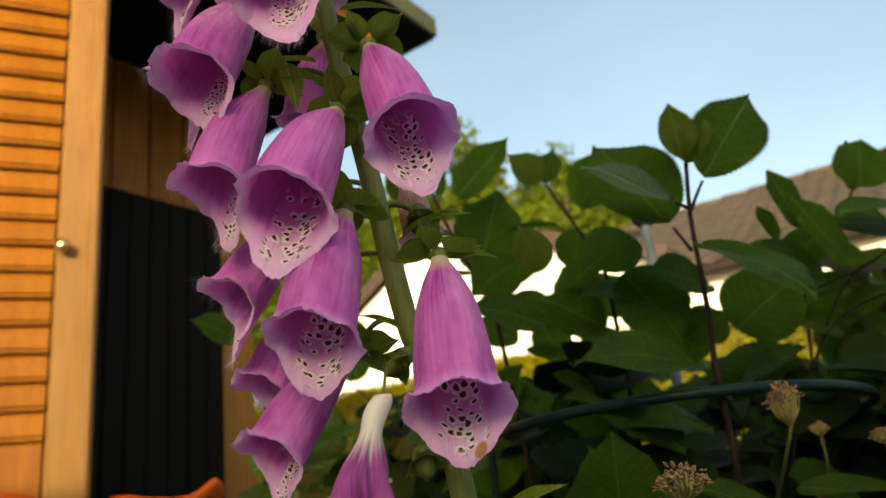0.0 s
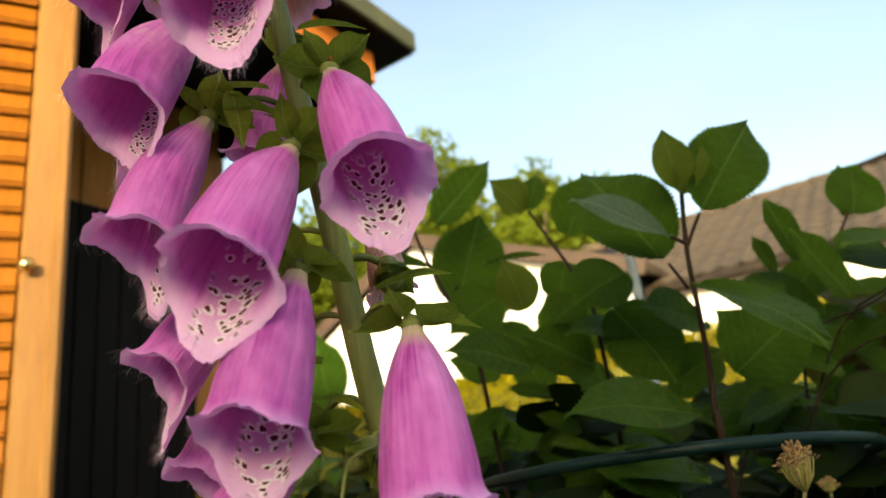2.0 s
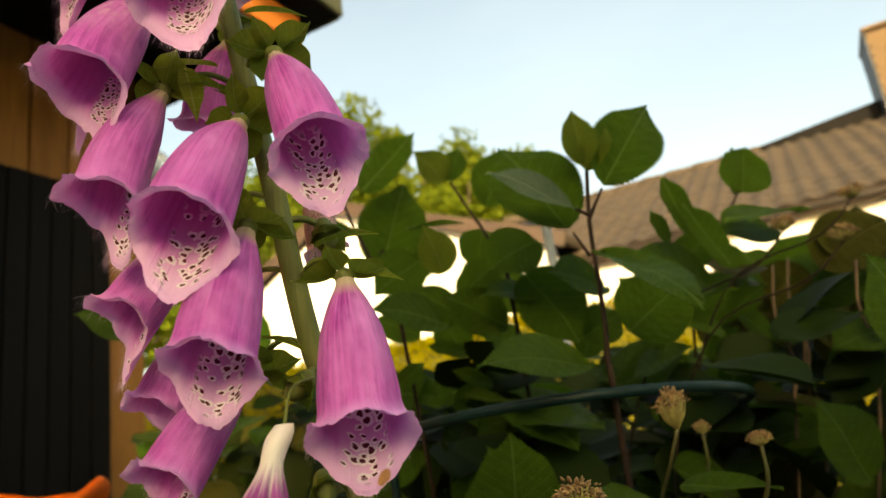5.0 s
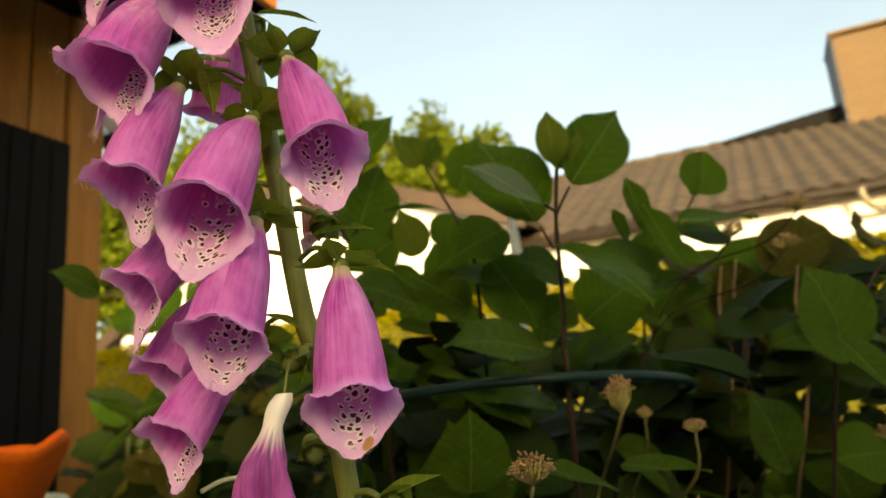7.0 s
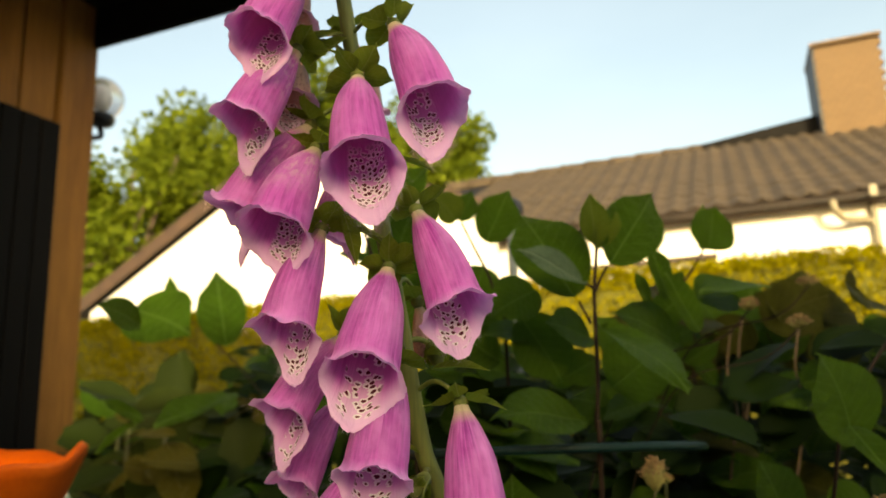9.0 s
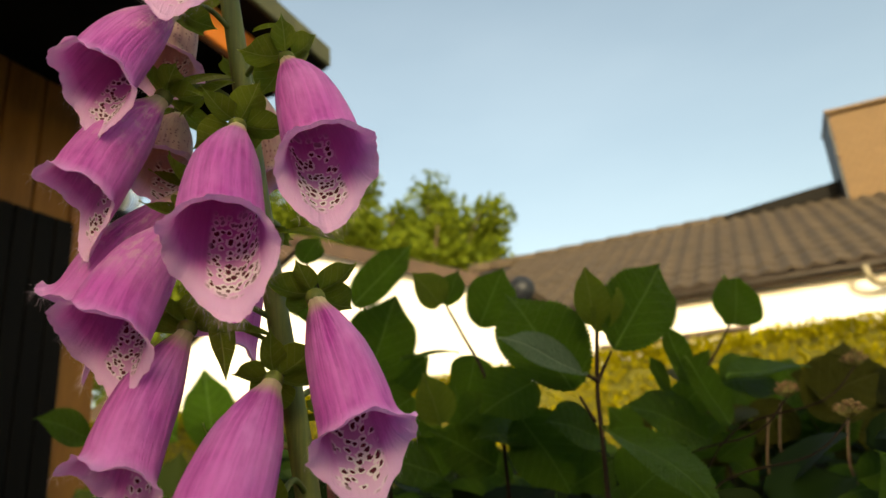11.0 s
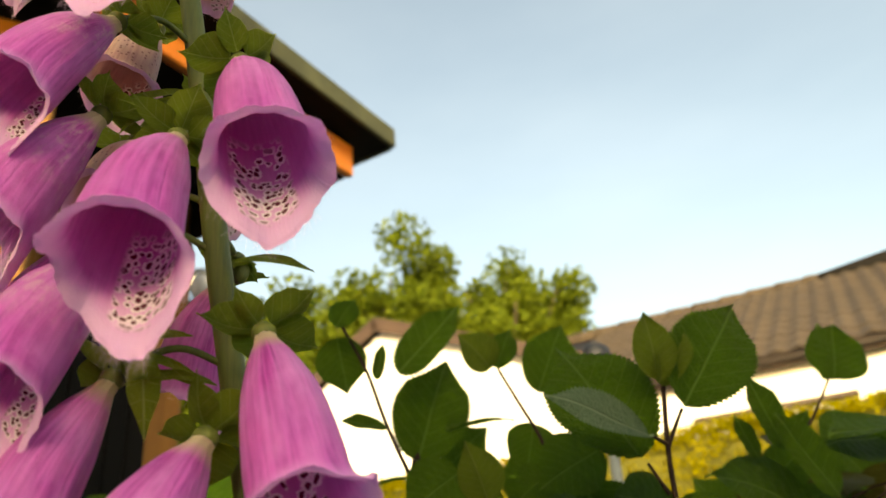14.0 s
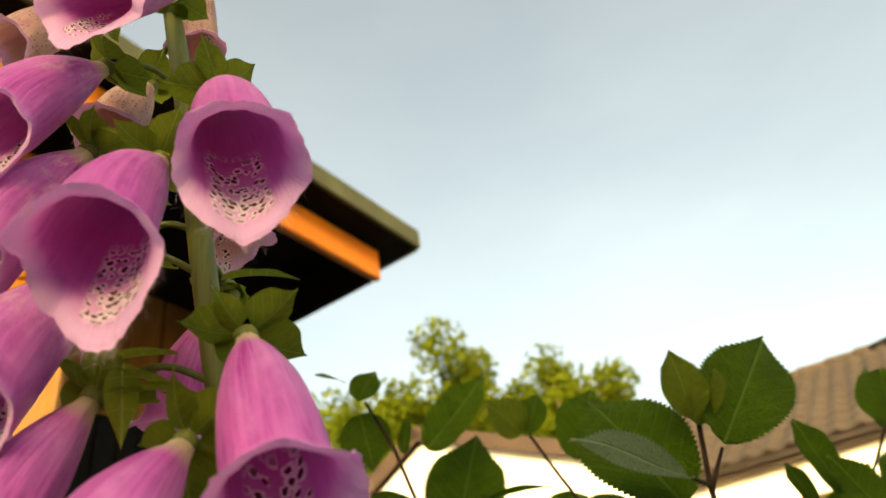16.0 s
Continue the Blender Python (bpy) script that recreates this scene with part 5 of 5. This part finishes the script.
def withered_bell():
    """A wilted bell hanging by its style: pale pinched tube above, dark folded belly, narrow drooping end."""
    path = spline([(-0.0034, 0.1640, 1.0243), (-0.0056, 0.1618, 1.0185), (-0.0078, 0.1595, 1.0090), (-0.0076, 0.1580, 1.0000), (-0.0066, 0.1575, 0.9910), (-0.0064, 0.1575, 0.9850)], 7)
    sizes = [(0, 0.0018), (0.06, 0.0025), (0.12, 0.0026), (0.24, 0.0021), (0.34, 0.0034), (0.46, 0.0048), (0.60, 0.0050), (0.74, 0.0038), (0.9, 0.0032), (1.0, 0.0026)]
    bm = bmesh.new()
    uvl = bm.loops.layers.uv.new("uv")
    n, m, rows = len(path) - 1, 48, []
    for i, p in enumerate(path):
        s = i / n
        r = profile(s, sizes)
        row = []
        for k in range(m):
            th = 2 * math.pi * k / m
            w = min(1.0, max(0.0, (s - 0.22) / 0.25))
            fold = 0.26 * math.sin(3 * th + 7 * s) + 0.18 * abs(math.sin(4 * th - 6 * s)) - 0.7 * math.exp(-((th - 4.9 - 0.8 * s) / 0.22) ** 2)
            fold += 0.5 * noise.noise(Vector((math.cos(th) * 1.6, math.sin(th) * 1.6, s * 7)))
            rr = r * (1 + w * fold + (1 - w) * 0.06 * math.sin(3 * th))
            row.append(bm.verts.new(p + Vector((math.cos(th) * rr, math.sin(th) * rr, 0.0004 * w * math.sin(5 * th) * (s > 0.95)))))
        rows.append(row)
    for i in range(n):
        for k in range(m):
            f = bm.faces.new((rows[i][k], rows[i][(k + 1) % m], rows[i + 1][(k + 1) % m], rows[i + 1][k]))
            for lo, (kk, ii) in zip(f.loops, ((k, i), (k + 1, i), (k + 1, i + 1), (k, i + 1))):
                lo[uvl].uv = (kk / m, ii / n)
    bm.faces.new(rows[0][::-1])
    world_part("withered_bell", bm, PETAL_DRY, fox, "withered magenta bell with a pinched white neck")
    world_part("style", tube(spline([(0.002, 0.1790, 1.0345), (-0.002, 0.1690, 1.0315), (-0.0034, 0.1642, 1.0240)], 6), 0.00035, 7), STEM, fox)


def bare_calyx(at, facing, size, seed, thread=None):
    """A green calyx whose bell has dropped, with the seed pod and its thread left inside."""
    at, f = Vector(at), Vector(facing).normalized()
    rng = np.random.default_rng(seed)
    side = f.cross(Vector((0, 0, 1))).normalized()
    up = side.cross(f)
    for k in range(5):
        a = 2 * math.pi * k / 5 + 0.9 + rng.uniform(-0.15, 0.15)
        out = side * math.cos(a) + up * math.sin(a)
        place_sepal(at - f * size * 0.25 + out * size * 0.1, at + f * size * rng.uniform(0.15, 0.5) + out * size * rng.uniform(0.8, 1.05), -f, 0.75)
    bm = bmesh.new()
    bmesh.ops.create_uvsphere(bm, u_segments=14, v_segments=10, radius=size * 0.4, matrix=Matrix.Translation(at + f * size * 0.12) @ f.to_track_quat("Z", "Y").to_matrix().to_4x4() @ Matrix.Diagonal((1, 1, 1.7, 1)))
    world_part("seed_pod", bm, STEM, fox, "green seed pod")
    s0 = stem_at(at.z + 0.002)
    world_part("pedicel", tube(spline([s0, s0.lerp(at, 0.5) + Vector((0, 0, 0.002)), at - f * size * 0.2], 6), 0.0009, 9), STEM, fox)
    if thread:
        world_part("style", tube(spline([at + f * size * 0.5, *thread], 6), 0.00038, 7), HAIR_GREEN, fox, "pale thread left of the fallen bell")


bpy.context.view_layer.update()
withered_bell()
bare_calyx((0.0193, 0.1760, 0.9975), (0.25, -0.8, -0.15), 0.0074, 61, [(0.0215, 0.1705, 0.9935), (0.0239, 0.1700, 0.9875), (0.0252, 0.1700, 0.9830)])
bare_calyx((-0.0112, 0.1960, 1.1349), (0.2, -0.3, -0.9), 0.0064, 63)
bare_calyx((0.0066, 0.1910, 1.0715), (0.2, -0.3, -0.9), 0.0070, 62)
bare_calyx((-0.0005, 0.1790, 1.0335), (-0.6, -0.5, -0.6), 0.0066, 64)
bare_calyx((0.0020, 0.1866, 1.0121), (0.2, -0.6, -0.7), 0.0066, 65)
world_part("style", tube(spline([(-0.0060, 0.1925, 1.0085), (-0.0157, 0.1914, 1.0062), (-0.0199, 0.1871, 1.0057), (-0.0239, 0.1831, 1.0040)], 6), 0.0006, 7), HAIR_GREEN, fox, "pale thread left of a fallen bell")

BRACT = leaf_mesh("bract", SEPAL, 0.3, 0.5, -0.2, 17, 14, 0.0, 0.0)


def bract(base, tip):
    base, tip = Vector(base), Vector(tip)
    d = tip - base
    y = d.normalized()
    n = Vector((0.1, -0.5, 0.8))
    z = (n - y * n.dot(y)).normalized()
    m = Matrix(((*y.cross(z),), (*y,), (*z,))).transposed().to_4x4() @ Matrix.Diagonal((d.length, d.length, d.length, 1))
    m.translation = base
    ob = new("bract", BRACT)
    ob.parent = fox
    ob.matrix_basis = Matrix.Translation(fox.location).inverted() @ m


bract((-0.016, 0.184, 1.115), (-0.027, 0.172, 1.112))
bract((-0.013, 0.182, 1.105), (-0.023, 0.172, 1.111))
bract((-0.022, 0.175, 1.110), (-0.018, 0.168, 1.095))
bract((-0.009, 0.182, 1.101), (-0.015, 0.176, 1.106))
bract((0.004, 0.183, 1.065), (0.018, 0.172, 1.067))
bract((0.013, 0.180, 1.056), (0.023, 0.172, 1.055))
bract((-0.021, 0.184, 1.172), (-0.038, 0.176, 1.165))
bract((-0.020, 0.183, 1.170), (-0.032, 0.174, 1.159))
bract((-0.016, 0.183, 1.185), (-0.006, 0.178, 1.186))
bract((-0.009, 0.184, 1.130), (0.007, 0.178, 1.128))
bract((-0.019, 0.178, 1.157), (-0.027, 0.166, 1.160))
bract((-0.010, 0.180, 1.104), (-0.021, 0.170, 1.106))
bract((0.000, 0.183, 1.041), (-0.008, 0.178, 1.046))
bract((0.016, 0.178, 0.997), (0.029, 0.170, 1.006))

# ---- pieces of the neighbour's house ----
def tile_mesh():
    """A double roman roof tile with two raised rolls and a thick lower edge; x up the slope, y across."""
    bm = bmesh.new()
    rows = []
    for x, lift in ((0.0, 0.009), (0.44, 0.002)):
        rows.append([bm.verts.new((x, y, z + lift)) for y, z in ((-0.205, 0.003), (-0.175, 0.0), (-0.145, 0.014), (-0.115, 0.030), (-0.085, 0.034), (-0.055, 0.024), (-0.025, 0.008), (0.005, 0.001), (0.03, 0.0), (0.06, 0.014), (0.09, 0.030), (0.12, 0.034), (0.15, 0.024), (0.18, 0.008), (0.205, 0.002))])
    rows.insert(0, [bm.verts.new((0.0, v.co.y, v.co.z - 0.015)) for v in rows[0]])
    for a, b in zip(rows, rows[1:]):
        for k in range(14):
            bm.faces.new((a[k], b[k], b[k + 1], a[k + 1]))
    return mesh_of("tile", bm, TILE, smooth=False)


TILE_MESH = tile_mesh()
rng = np.random.default_rng(51)
slope_m = Matrix.Rotation(-SLOPE, 4, "Y")
courses = int(LEN / 0.385)
for row in range(courses + 1):
    for col in range(20):
        v = -3.25 + 0.41 * col
        t = new("tile", TILE_MESH)
        t.parent = bung
        d = row * 0.385 - 0.06
        t.matrix_basis = Matrix.Translation((d * math.cos(SLOPE), v, EAVE_Z - 0.005 + d * math.sin(SLOPE) + rng.uniform(0, 0.006))) @ slope_m @ Matrix.Rotation(rng.uniform(-0.012, 0.012), 4, "Z")
ridge_mesh = mesh_of("ridge_tile", lathe([(0.11, 0.0), (0.12, 0.02), (0.10, 0.42), (0.09, 0.42)], 12), TILE)
for k in range(19):
    t = new("ridge_tile", ridge_mesh)
    t.parent = bung
    t.matrix_basis = Matrix.Translation((RIDGE_U, -4.4 + 0.4 * k, RIDGE_Z - 0.03)) @ Matrix.Rotation(radians(-90), 4, "X")
brick_mesh = mesh_of("brick", box((0.10, 0.193, 0.069), 0.004), BRICK, smooth=False)
for row in range(24):
    for col in range(4):
        v = 1.44 + 0.108 + 0.2 * col + (0.05 if row % 2 else 0.0) - 0.03
        b = new("brick", brick_mesh)
        b.parent = bung
        b.location = (RIDGE_U - 0.405 + rng.uniform(-0.003, 0.003), v, 4.0 + 0.075 * row)
